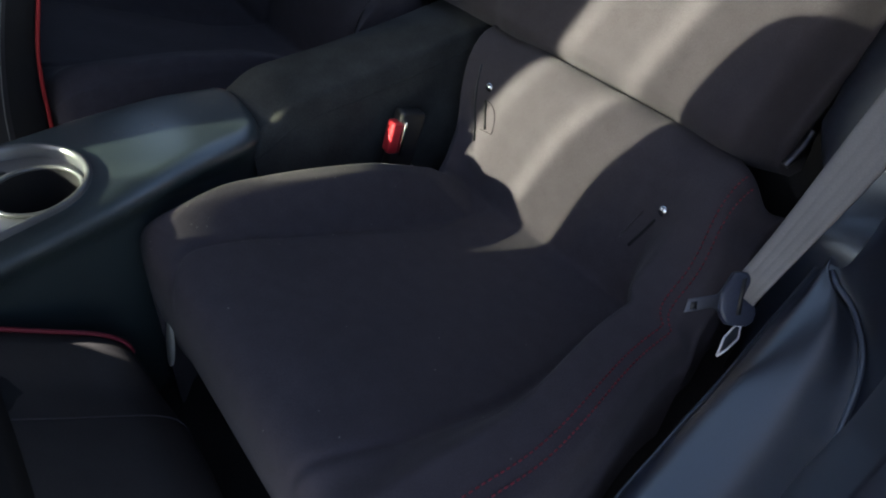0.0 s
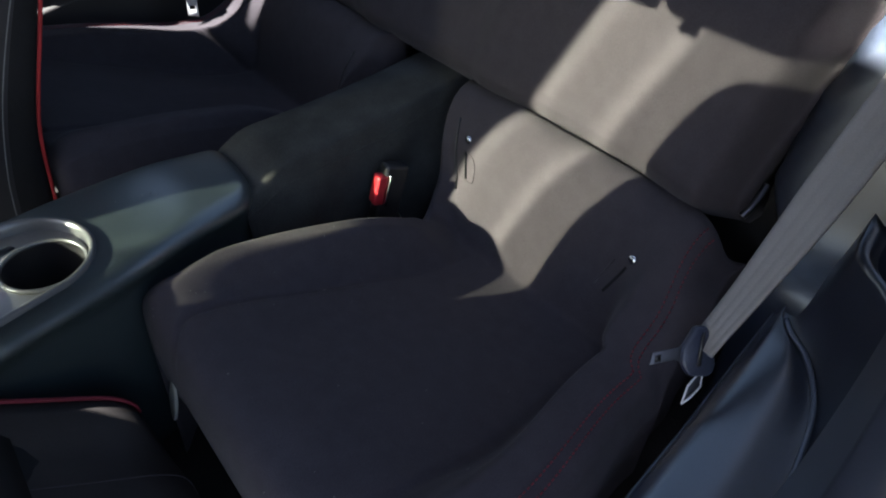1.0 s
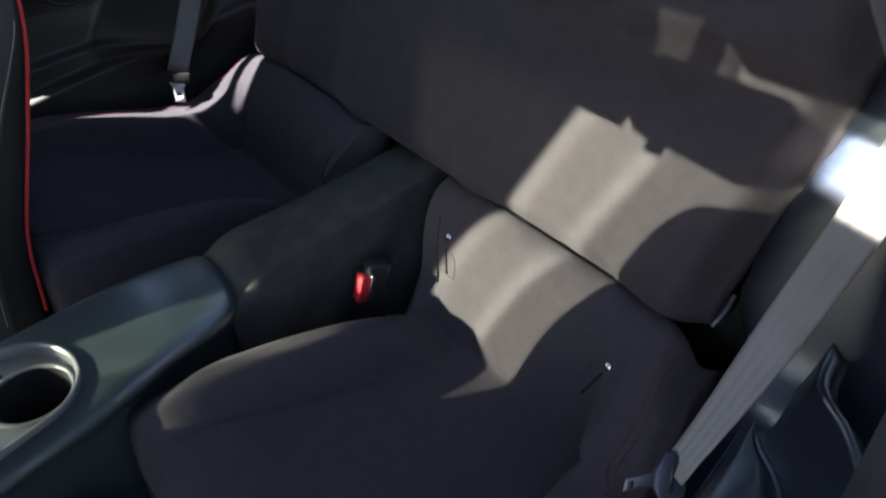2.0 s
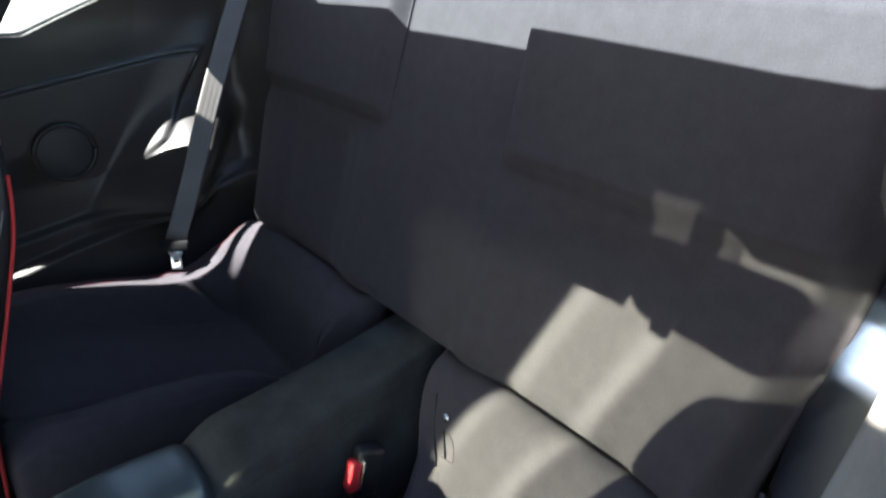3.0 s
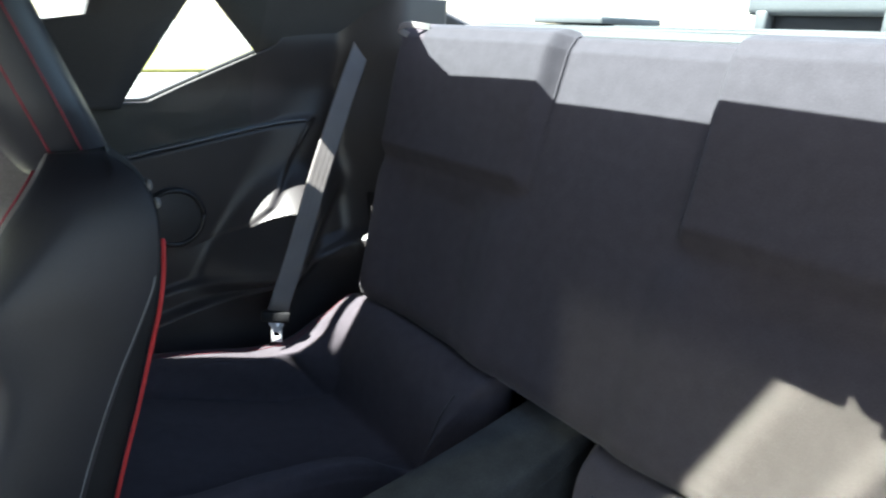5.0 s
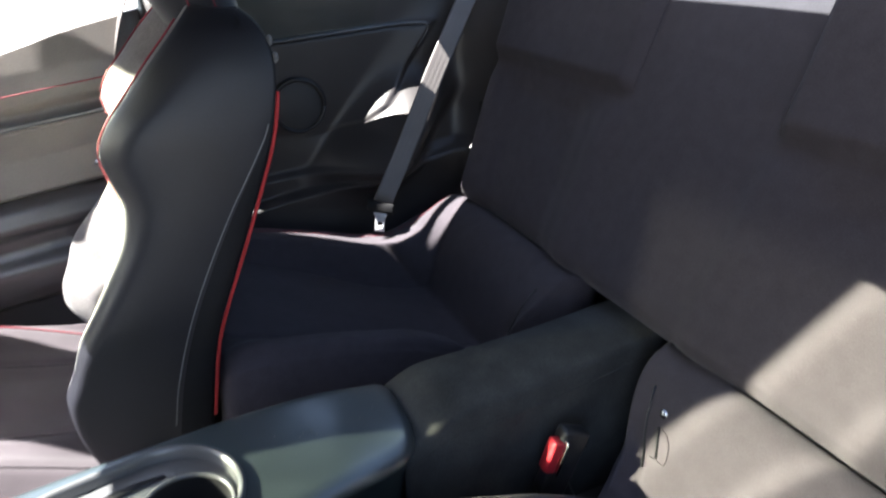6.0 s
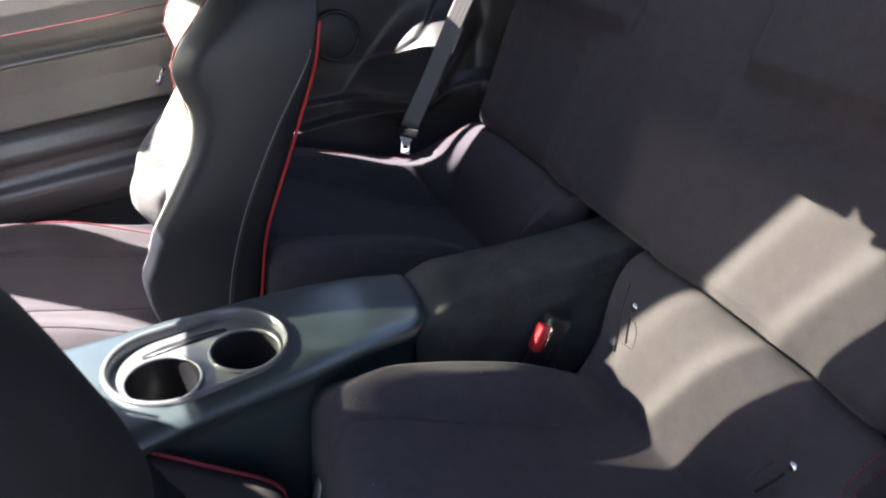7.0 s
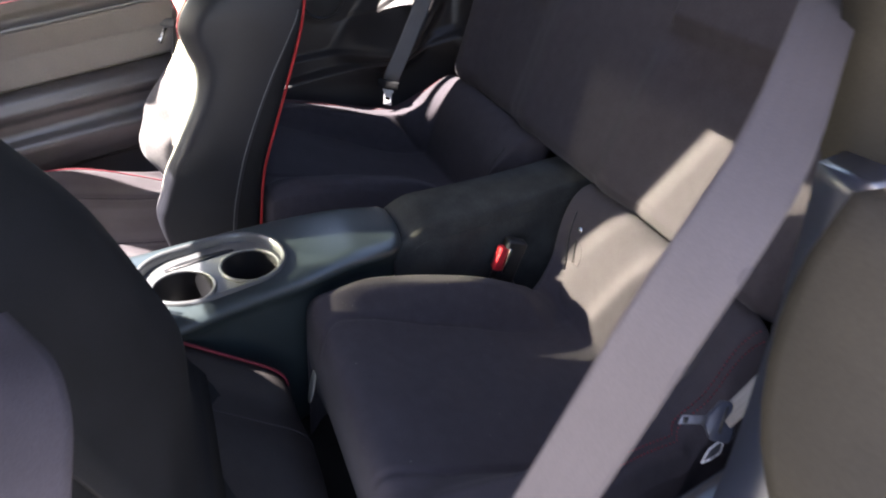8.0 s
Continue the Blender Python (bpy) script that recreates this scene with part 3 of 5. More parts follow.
POD_BEAD = [(-0.46, 0.812), (-0.27, 0.787), (-0.20, 0.776), (-0.14, 0.760), (-0.10, 0.747), (-0.07, 0.731), (-0.04, 0.701), (-0.022, 0.667), (0.02, 0.652)]


def pod(y):
    """Ridge and bead of the moulded armrest beside the seat: (x, z) each."""
    z = 0.475 + 0.45 * y + 0.58 * y * y if y > -0.388 else 0.3877
    return spline_at(POD_RIDGE, y), z, spline_at(POD_BEAD, y), z - 0.006


def pod_point(u, v):
    y = 0.02 - 0.48 * u
    xr, zr, xb, zb = pod(y)
    w = xb - xr
    sec = [(xr - 0.006, 0.12), (xr - 0.007, zr - 0.05), (xr - 0.004, zr - 0.022), (xr + 0.002, zr - 0.013), (xr + w * 0.14, zr - 0.0055), (xr + w * 0.36, zr - 0.0015), (xr + w * 0.62, zr),
           (xb, zb), (xb + 0.012, zb + 0.010), (xb + 0.022, zb + 0.05), (xb + 0.03, zb + 0.12)]
    k = v * (len(sec) - 1)
    n = [(i, p) for i, p in enumerate(sec)]
    return (spline_at([(i, p[0]) for i, p in n], k), y, spline_at([(i, p[1]) for i, p in n], k))


def make_near_side():
    w = tagged(finish("wall_near_quarter", slab(near_trim, 60, 70, lambda u, v: (0.06, 0, 0)), SOFT_VINYL),
               "smooth blue black moulded quarter trim beside the seat", "trim", kind="structure")
    part("armrest", slab(pod_point, 50, 60, lambda u, v: (0.02, 0, -0.012)), SOFT_VINYL, w, "blue black moulded armrest beside the cushion")
    # raised bead; the blue highlight on its edge is painted in as base colour
    bead = [Vector((pod(y)[2] + 0.002, y, pod(y)[3] + 0.003)) for y in [-0.018 - 0.40 * k / 40 for k in range(41)]]
    part("bead", tube(bead, 0.0030, 8), BEAD_HIGHLIGHT, w, "raised bead on the moulded trim, its highlight painted")
    joint = [Vector((pod(-0.352)[0] - 0.008 + 0.02 * k, -0.352, pod(-0.352)[1] + 0.0005 - 0.01 * (1 - k) ** 2)) for k in (0, 0.5, 1)]
    part("joint", tube(joint, 0.0016, 6), DARK_PLASTIC, w, "thin joint across the moulding")
    # door frame pillar: a lower trim block with a sloping top, and the dark upper pillar behind it; the door stands open out of view
    def block(u, v):
        z = 0.12 + (0.905 - 0.035 * u - 0.12) * v
        x = spline_at([(0.12, 0.93), (0.60, 0.92), (0.74, 0.895), (0.78, 0.862), (0.815, 0.834), (0.864, 0.812), (0.905, 0.806)], z)
        y = spline_at([(0.12, -0.52), (0.78, -0.50), (0.815, -0.488), (0.864, -0.465), (0.905, -0.440)], z)
        return (x + 0.02 + 0.15 * u, y + 0.042 + 0.05 * u - 0.02 * math.sin(math.pi * u), z)
    tagged(finish("pillar_middle_near", slab(block, 16, 50, lambda u, v: (0, 0.06, 0)), PILLAR), "grey brown trimmed pillar beside the open door", "pillar", kind="structure")
    def upper(u, v):
        z = 0.76 + 0.42 * v
        x = spline_at([(0.76, 0.795), (0.81, 0.768), (0.85, 0.752), (0.90, 0.728), (0.98, 0.715), (1.05, 0.705), (1.18, 0.665)], z)
        return (x + 0.02 + 0.24 * u, -0.328 + 0.05 * u - 0.07 * smooth(0.93, 1.13, z), z)
    tagged(finish("pillar_upper_near", slab(upper, 10, 20, lambda u, v: (0, 0.05, 0)), PILLAR), "dark cloth upper pillar beside the open door", "pillar", kind="structure")
    tagged(finish("door_sill", rbox((0.80, -0.95, 0.12), (0.16, 1.3, 0.14), 0.03), PLASTIC), "black sill under the open door", "trim", kind="structure")


make_near_side()


# ---------------------------------------------------------------- rear seat back
def back_surface(x, s):
    """Front face of the rear backrest; s = 0 at the fold line, 1 at the top edge, beyond 1 it rolls over the top."""
    pr = [(0.0, 0.075, 0.470), (0.015, 0.052, 0.4815), (0.03, 0.038, 0.4925), (0.05, 0.0285, 0.505), (0.075, 0.0235, 0.520), (0.105, 0.0245, 0.535), (0.14, 0.0286, 0.5515), (0.5, 0.0905, 0.755), (0.9, 0.160, 0.985), (0.96, 0.172, 1.022), (1.0, 0.188, 1.041), (1.06, 0.215, 1.047)]
    y = curve_at([(a, b) for a, b, c in pr], s)
    z = curve_at([(a, c) for a, b, c in pr], s)
    out = 0.0
    # head pads
    for a, b in ((PAD_R, BACK_R + 0.1), (BACK_L - 0.1, PAD_L)):
        k = smooth(a - 0.012, a + 0.010, x) * smooth(b + 0.006, b - 0.026, x)
        out += (0.020 + 0.013 * smooth(0.80, 1.0, z)) * k * smooth(0.786, 0.820, z)
    # each place has a shallow hollow between soft bolsters
    for c in (MID + 0.36, MID - 0.36):
        d = abs(x - c)
        out -= 0.012 * (1 - smooth(0.09, 0.15, d)) * smooth(0.79, 0.74, z)
        out += 0.008 * smooth(0.14, 0.185, d) * smooth(0.24, 0.20, d) * smooth(0.80, 0.74, z)
    # rounded ends
    e = min(x - BACK_L, BACK_R - x)
    x = MID + (x - MID) * (0.945 + 0.06 * smooth(0.50, 0.80, z))
    out -= 0.05 * (1 - smooth(0.0, 0.05, e)) ** 2
    nrm = Vector((0, -0.958, 0.287))
    return Vector((x, y, z)) + nrm * out


def make_rear_back():
    root = thing("rear_bench_back", (MID, 0.1, 0.5), "one-piece folding rear backrest in charcoal cloth with two raised head pads", "seat back")
    fn = lambda u, v: back_surface(BACK_L + (BACK_R - BACK_L) * u, v * 1.06)
    under(root, part("cover", slab(fn, 300, 190, lambda u, v: (0, 0.07, -0.02 * v)), FABRIC, root))
    # seam down the inner side of each pad
    for x in (PAD_R, PAD_L):
        pts = [back_surface(x, 0.58 + 0.44 * k / 24) + Vector((0, -0.001, 0.0005)) for k in range(25)]
        under(root, part("seam", tube(pts, 0.0016, 6), FABRIC, root))
    # release strap at the far top corner
    pts = polish([(-0.585, 0.150, 1.03), (-0.60, 0.12, 1.045), (-0.565, 0.125, 1.055), (-0.53, 0.155, 1.05)], 3)
    under(root, part("release_strap", ribbon(pts, [(0, 0.3, 1)] * len(pts), 0.012, 0.002), WEBBING, root, "grey release strap loop"))


make_rear_back()


# ---------------------------------------------------------------- rear cushions
def seat_line(points):
    return resample([(0, p[0], p[1]) for p in polish(points, 3)], 400)


SEAT_FRONT = [(-0.50, 0.10), (-0.535, 0.22), (-0.550, 0.33)]
SEAT_TOP = [(0.006, 0.4855), (0.020, 0.4945), (0.036, 0.4965), (0.050, 0.488), (0.060, 0.44)]
# three lengthwise lines of the cushion: the flat middle with a crease in front of its back, the outer bolster that sweeps up into the back, the inner bolster
SEAT_MIDDLE = seat_line(SEAT_FRONT + [(-0.545, 0.380), (-0.520, 0.397), (-0.46, 0.387), (-0.36, 0.352), (-0.24, 0.315), (-0.17, 0.297), (-0.11, 0.289), (-0.078, 0.2885), (-0.064, 0.2895), (-0.058, 0.2945), (-0.053, 0.310),
                                      (-0.042, 0.365), (-0.029, 0.428), (-0.008, 0.470)] + SEAT_TOP)
SEAT_OUTER = seat_line(SEAT_FRONT + [(-0.547, 0.385), (-0.522, 0.405), (-0.46, 0.412), (-0.36, 0.402), (-0.26, 0.392), (-0.19, 0.386), (-0.135, 0.388), (-0.095, 0.400), (-0.068, 0.414), (-0.052, 0.426), (-0.040, 0.440),
                                     (-0.030, 0.452), (-0.020, 0.462), (-0.008, 0.475)] + SEAT_TOP)
SEAT_INNER = seat_line(SEAT_FRONT + [(-0.547, 0.386), (-0.520, 0.408), (-0.46, 0.412), (-0.36, 0.402), (-0.26, 0.388), (-0.20, 0.369), (-0.155, 0.349), (-0.125, 0.338), (-0.110, 0.334), (-0.103, 0.338), (-0.097, 0.350),
                                     (-0.075, 0.385), (-0.045, 0.425), (-0.012, 0.467)] + SEAT_TOP)


def line_at(line, s):
    k = min(max(s, 0), 1) * (len(line) - 1)
    i = min(int(k), len(line) - 2)
    return line[i].lerp(line[i + 1], k - i)


def cushion_span(s):
    """Inner and outer side of the cushion, and how far it is its upright back, at s along the profile."""
    p = line_at(SEAT_MIDDLE, s)
    back = smooth(-0.075, -0.045, p.y) if s > 0.3 else 0.0
    round_in = smooth(-0.49, -0.556, p.y)
    inner = 0.137 + 0.045 * round_in * round_in + 0.012 * smooth(-0.40, -0.15, p.y)
    inner += (0.117 - 0.045 * smooth(0.33, 0.485, p.z) - inner) * back
    outer = 0.628 + 0.045 * smooth(-0.08, -0.35, p.y) - 0.02 * smooth(-0.44, -0.55, p.y)
    outer += (0.604 - 0.022 * smooth(0.34, 0.49, p.z) - outer) * back
    return inner, outer, back


def cushion_point(side, u, s):
    """side +1: near cushion, -1: far one (mirrored on the middle line). u from the inner to the outer side, s along the profile."""
    inner, outer, back = cushion_span(s)
    x = inner + (outer - inner) * u
    d_in, d_out = x - inner, outer - x
    a = line_at(SEAT_MIDDLE, s)
    reach = 0.044 + 0.046 * smooth(-0.060, -0.118, a.y) if s > 0.3 else 0.088           # the inner bolster runs out in front of the back
    w_out, w_in = smooth(0.128, 0.082, d_out), smooth(reach, reach - 0.056, d_in)
    p = a + (line_at(SEAT_OUTER, s) - a) * w_out + (line_at(SEAT_INNER, s) - a) * w_in
    y, z = p.y, p.z
    on_seat = (1 - back) * smooth(0.24, 0.36, z)
    for d, w in ((d_in, 0.086), (d_out, 0.130)):                       # seams round the middle
        z -= 0.0045 * on_seat * math.exp(-((d - w) / 0.0055) ** 2)
    z += 0.004 * on_seat * noise.noise(Vector((x * 9, y * 9, side * 3.0)))       # the foam is not quite even
    y -= back * (0.014 * smooth(0.10, 0.04, d_out) + 0.006 * smooth(0.10, 0.03, d_in)) * smooth(0.36, 0.42, z)
    for d, r0 in ((d_in, 0.019 + 0.031 * smooth(-0.42, -0.52, y)), (d_out, 0.028)):
        r = 1 - smooth(0.0, r0, d)
        z -= 0.026 * r * r * (1 - back)
        y += 0.03 * r * r * back
    cz = 1 - smooth(0.0, 0.075, d_out)                               # rounded upper outer corner
    z -= 0.05 * cz * cz * smooth(0.42, 0.50, z) * back
    return Vector((x if side > 0 else 2 * MID - x, y, z))


def make_cushion(side):
    label = ("charcoal cloth rear bucket cushion with red stitching, partly sunlit" if side > 0
             else "charcoal cloth rear bucket cushion in shade with a sunlit outer bolster")
    root = thing("rear_seat_cushion", ((0.36 if side > 0 else 2 * MID - 0.36), -0.3, 0.1), label, "seat", "rear seats")
    fn = lambda u, v: cushion_point(side, u, v)
    # the side walls run down to the floor
    bm = bmesh.new()
    nu, nv = 140, 330
    vs = [[bm.verts.new(fn(i / (nu - 1), j / (nv - 1))) for j in range(nv)] for i in range(nu)]
    for i in range(nu - 1):
        for j in range(nv - 1):
            bm.faces.new((vs[i][j], vs[i + 1][j], vs[i + 1][j + 1], vs[i][j + 1]))
    for i in (0, nu - 1):
        low = [bm.verts.new((v.co.x, min(v.co.y, 0.045), 0.10)) for v in vs[i]]
        for j in range(nv - 1):
            bm.faces.new((vs[i][j], vs[i][j + 1], low[j + 1], low[j]))
    under(root, part("cover", bm, FABRIC, root))
    # chrome studs above the anchor slots, slots and the fabric flap
    def on_back(x0, z0, lift=0.0):
        found = []
        for k in range(260, 400):
            inner, outer, back = cushion_span(k / 400)
            if back > 0.3:
                found.append(cushion_point(side, (x0 - inner) / (outer - inner), k / 400))
        best = min(found, key=lambda q: abs(q.z - z0))
        best = best + Vector((0, -0.85, 0.5)) * lift
        best.x = x0 if side > 0 else 2 * MID - x0
        return best
    for x0, z0 in ((0.152, 0.437), (0.482, 0.426)) if side > 0 else ():
        under(root, part("stud", ball(on_back(x0, z0, 0.002), 0.0075, 0.7), CHROME, root, "small bright steel stud"))
        if x0 < 0.3:
            slot = [on_back(x0 + 0.002 + 0.013 * q, z0 - 0.018 - 0.040 * q, 0.0012) for q in (0, 0.33, 0.66, 1)]
            flap = polish([on_back(x0 + a, z0 - b, 0.0006) for a, b in ((0.004, 0.017), (0.016, 0.019), (0.026, 0.030), (0.030, 0.049), (0.030, 0.061), (0.019, 0.059), (0.004, 0.062))], 1)
        else:
            slot = [on_back(x0 - 0.006 - 0.018 * q, z0 - 0.016 - 0.050 * q, 0.0012) for q in (0, 0.33, 0.66, 1)]
            flap = [on_back(x0 - 0.026 - 0.014 * q, z0 - 0.016 - 0.045 * q, 0.0006) for q in (0, 0.33, 0.66, 1)]
        under(root, part("anchor_slot", tube(slot, 0.0020, 6), DARK_CLOTH, root, "dark anchor slot"))
        under(root, part("flap_seam", tube(flap, 0.0009, 6), SEAT_CLOTH, root))
    # inner side seam
    seam = [on_back(a, b, 0.0008) for a, b in ((0.152, 0.355), (0.146, 0.375), (0.138, 0.402), (0.131, 0.426), (0.119, 0.460))]
    under(root, part("side_seam", tube(seam, 0.0016, 6), DARK_PLASTIC, root))
    # pale patch that paints a spot of sunlight on the front face of the near cushion
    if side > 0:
        lit_patch = [Vector((0.196 + 0.011 * math.cos(k * math.pi / 10), -0.545 + 0.006 * math.sin(k * math.pi / 10), 0.236 + 0.036 * math.sin(k * math.pi / 10))) for k in range(20)]
        under(root, part("lit_patch", prism(lit_patch, (0, -1, 0), 0.004, 0.001), LIT_PATCH, root, "pale patch painted in for sunlight"))
    # twin rows of red thread on the outer bolster
    for off in (0.0, 0.011):
        path = [cushion_point(side, 0.934 - off / 0.5, 0.36 + 0.57 * k / 60) + Vector((0, -0.0008, 0.0012)) for k in range(61)]
        under(root, part("red_stitching", stitches(path, 0.0065, 0.0044, 0.0009), RED_THREAD, root, "row of red thread"))


make_cushion(1)
make_cushion(-1)


# ---------------------------------------------------------------- carpeted tunnel and console
def make_tunnel():
    def fn(u, v):
        y = -0.362 + 0.442 * v
        cx = -0.006 - 0.0228 * v
        w = 0.108 - 0.0137 * v
        z = 0.438 + 0.052 * v - 0.008 * math.sin(math.pi * v) - 0.030 * (1 - smooth(0.0, 0.22, v)) ** 2
        k = abs(2 * u - 1)
        return (cx + w * (2 * u - 1) * (1 + 0.12 * smooth(0.6, 1, k)), y, z - 0.020 * k ** 2 - 0.30 * smooth(0.60, 1.04, k))
    t = tagged(finish("tunnel_cover", slab(fn, 50, 40, lambda u, v: (0, 0, -0.02)), TUNNEL), "dark felt carpet cover over the tunnel between the rear seats", "carpet")
    for u in (0.16, 0.84):
        part("side_crease", tube([Vector(fn(u, k / 30)) + Vector((0, 0, -0.0004)) for k in range(31)], 0.0014, 6), TUNNEL, t)


make_tunnel()

CONS_REAR, CONS_AXIS = Vector((-0.0187, -0.349, 0)), Vector((0.33, -0.944, 0)).normalized()       # frame of the cup holder tray
CONS_SIDE = Vector((-CONS_AXIS.y, CONS_AXIS.x, 0))       # towards the near seat
CONS_FAR = [(-1.40, 0.06), (-0.90, 0.030), (-0.80, 0.008), (-0.72, -0.014), (-0.63, -0.036), (-0.55, -0.054), (-0.47, -0.066), (-0.40, -0.072), (-0.34, -0.072)]
CONS_NEAR = [(-1.40, 0.310), (-0.90, 0.272), (-0.80, 0.243), (-0.72, 0.212), (-0.654, 0.186), (-0.62, 0.176), (-0.584, 0.165), (-0.546, 0.153), (-0.504, 0.136), (-0.459, 0.118), (-0.412, 0.103), (-0.376, 0.088), (-0.362, 0.077), (-0.352, 0.065), (-0.346, 0.052), (-0.340, 0.030)]


def cons(a, b, z):
    """a metres forward along the tray's axis, b metres towards the near side."""
    p = CONS_REAR + CONS_AXIS * a + CONS_SIDE * b
    return Vector((p.x, p.y, z))


def cons_top(a):
    return 0.430


def make_console():
    root = thing("center_console", (0.05, -0.6, 0.1), "black centre console with a silver cup holder tray", "console")
    # body: a flat top with soft edges that narrows to a rounded tail, a lip along the near edge, sides falling inward
    loops = []
    for k in range(100):
        q = k / 99
        y = -0.340 - 0.012 * q - 1.0 * q ** 1.6
        xf, xe = spline_at(CONS_FAR, y), spline_at(CONS_NEAR, y)
        tail = math.sqrt(max(1 - (1 - min((-0.340 - y) / 0.024, 1)) ** 2, 0))
        xf, xe = xf + 0.014 * (1 - tail), xe - 0.006 * (1 - tail)
        zt = 0.430 - 0.014 * (1 - tail) - 0.006 * smooth(-0.46, -0.36, y)
        sec = [(xf + 0.004, 0.10), (xf - 0.004, 0.34), (xf - 0.002, zt - 0.030), (xf + 0.002, zt - 0.012), (xf + 0.010, zt - 0.002), (xf + 0.024, zt + 0.001), ((xf + xe) / 2, zt + 0.003),
               (xe - 0.024, zt + 0.001), (xe - 0.012, zt - 0.001), (xe - 0.002, zt - 0.005), (xe + 0.005, zt - 0.012), (xe + 0.004, zt - 0.020), (xe - 0.003, zt - 0.030), (xe - 0.012, zt - 0.045), (xe - 0.018, zt - 0.10), (xe - 0.020, 0.10)]
        loops.append([Vector((d, y, z)) for d, z in polish(sec, 2)])
    body = under(root, part("body", loft(loops), CONSOLE, root))
    # cut the well of the tray
    me = bpy.data.meshes.new("well")
    outline = stadium(0.304, 0.385, 0.072, 40)
    bm = prism([cons(a, b, 0.30) for a, b in outline], (0, 0, 1), 0.25)
    bmesh.ops.recalc_face_normals(bm, faces=bm.faces)
    bm.to_mesh(me)
    bm.free()
    cutter = bpy.data.objects.new("well", me)
    mod = body.modifiers.new("well", "BOOLEAN")
    mod.operation, mod.object, mod.solver = "DIFFERENCE", cutter, "EXACT"
    dg = bpy.context.evaluated_depsgraph_get()
    scene.collection.objects.link(cutter)
    bpy.context.view_layer.update()
    dg.update()
    cut = bpy.data.meshes.new_from_object(body.evaluated_get(dg))
    body.modifiers.clear()
    body.data = cut
    cut.materials.append(DARK_PLASTIC)
    for poly in cut.polygons:
        off = poly.center - cons(0.3445, -0.008, 0)
        if poly.center.z < 0.395 and abs(off.dot(CONS_AXIS)) < 0.125 and abs(off.dot(CONS_SIDE)) < 0.075:
            poly.material_index = 1
    bpy.data.objects.remove(cutter)
    # rim round the well
    rings = []
    for r, h in ((0.0800, -0.024), (0.0800, 0.0015), (0.0792, 0.0040), (0.0776, 0.0052), (0.0752, 0.0052), (0.0734, 0.0040), (0.0716, 0.0), (0.0700, -0.014)):
        rings.append([cons(a, b, cons_top(a) + 0.002 + h) for a, b in stadium(0.304, 0.385, r, 64)])
    under(root, part("rim", loft(rings, False), SILVER, root, "narrow satin silver rim"))
    slot = [cons(a, b, cons_top(a) - 0.0085) for a, b in [(0.290 + 0.115 * k, -0.047 - 0.006 * j) for k, j in ((0, 0), (0.25, 0), (0.5, 0), (0.75, 0), (1, 0), (1, 1), (0.75, 2), (0.5, 2), (0.25, 2), (0, 1))]]
    under(root, part("slot", prism(slot, (0, 0, 1), 0.002), DARK_PLASTIC, root, "long dark slot in the tray"))
    # tray floor with two cup wells
    tray = tray_mesh()
    under(root, part("tray", tray, SILVER, root, "satin silver cup holder tray"))
    for a in (0.289, 0.400):
        def cup(u, v, a=a):
            r = 0.045 - 0.007 * v
            an = 2 * math.pi * u
            return cons(a + r * math.cos(an), 0.009 + r * math.sin(an), cons_top(a) - 0.006 - 0.090 * v)
        bm = sheet(cup, 40, 10, True)
        bm.verts.ensure_lookup_table()
        low = [v for v in bm.verts if abs(v.co.z - (cons_top(a) - 0.096)) < 1e-5]
        low.sort(key=lambda v: math.atan2((v.co - cons(a, 0.009, 0)).dot(CONS_SIDE), (v.co - cons(a, 0.009, 0)).dot(CONS_AXIS)))
        bm.faces.new(low)
        under(root, part("cup_well", bm, DARK_PLASTIC, root, "deep black cup well"))
        lip = [cons(a + 0.0465 * math.cos(k * math.pi / 20), 0.009 + 0.0465 * math.sin(k * math.pi / 20), cons_top(a) - 0.006) for k in range(42)]
        under(root, part("lip", tube(lip, 0.0028, 8), SILVER, root, "silver lip of the cup well"))


def stadium(a0, a1, r, n):
    pts = []
    for k in range(n // 2 + 1):
        an = math.pi / 2 + math.pi * k / (n // 2)
        pts.append((a0 + r * math.cos(an), -0.008 + r * math.sin(an)))
    for k in range(n // 2 + 1):
        an = -math.pi / 2 + math.pi * k / (n // 2)
        pts.append((a1 + r * math.cos(an), -0.008 + r * math.sin(an)))
    return pts


def tray_mesh():
    """Flat floor of the well with two round holes."""
    bm = bmesh.new()
    outer = [bm.verts.new(cons(a, b, cons_top(a) - 0.008)) for a, b in stadium(0.304, 0.385, 0.071, 56)]
    edges = [bm.edges.new((outer[i], outer[(i + 1) % len(outer)])) for i in range(len(outer))]
    for a in (0.289, 0.400):
        ring = [bm.verts.new(cons(a + 0.045 * math.cos(2 * math.pi * k / 40), 0.009 + 0.045 * math.sin(2 * math.pi * k / 40), cons_top(a) - 0.008)) for k in range(40)]
        edges += [bm.edges.new((ring[i], ring[(i + 1) % 40])) for i in range(40)]
    bmesh.ops.triangle_fill(bm, use_beauty=True, use_dissolve=False, edges=edges)
    return bm


make_console()


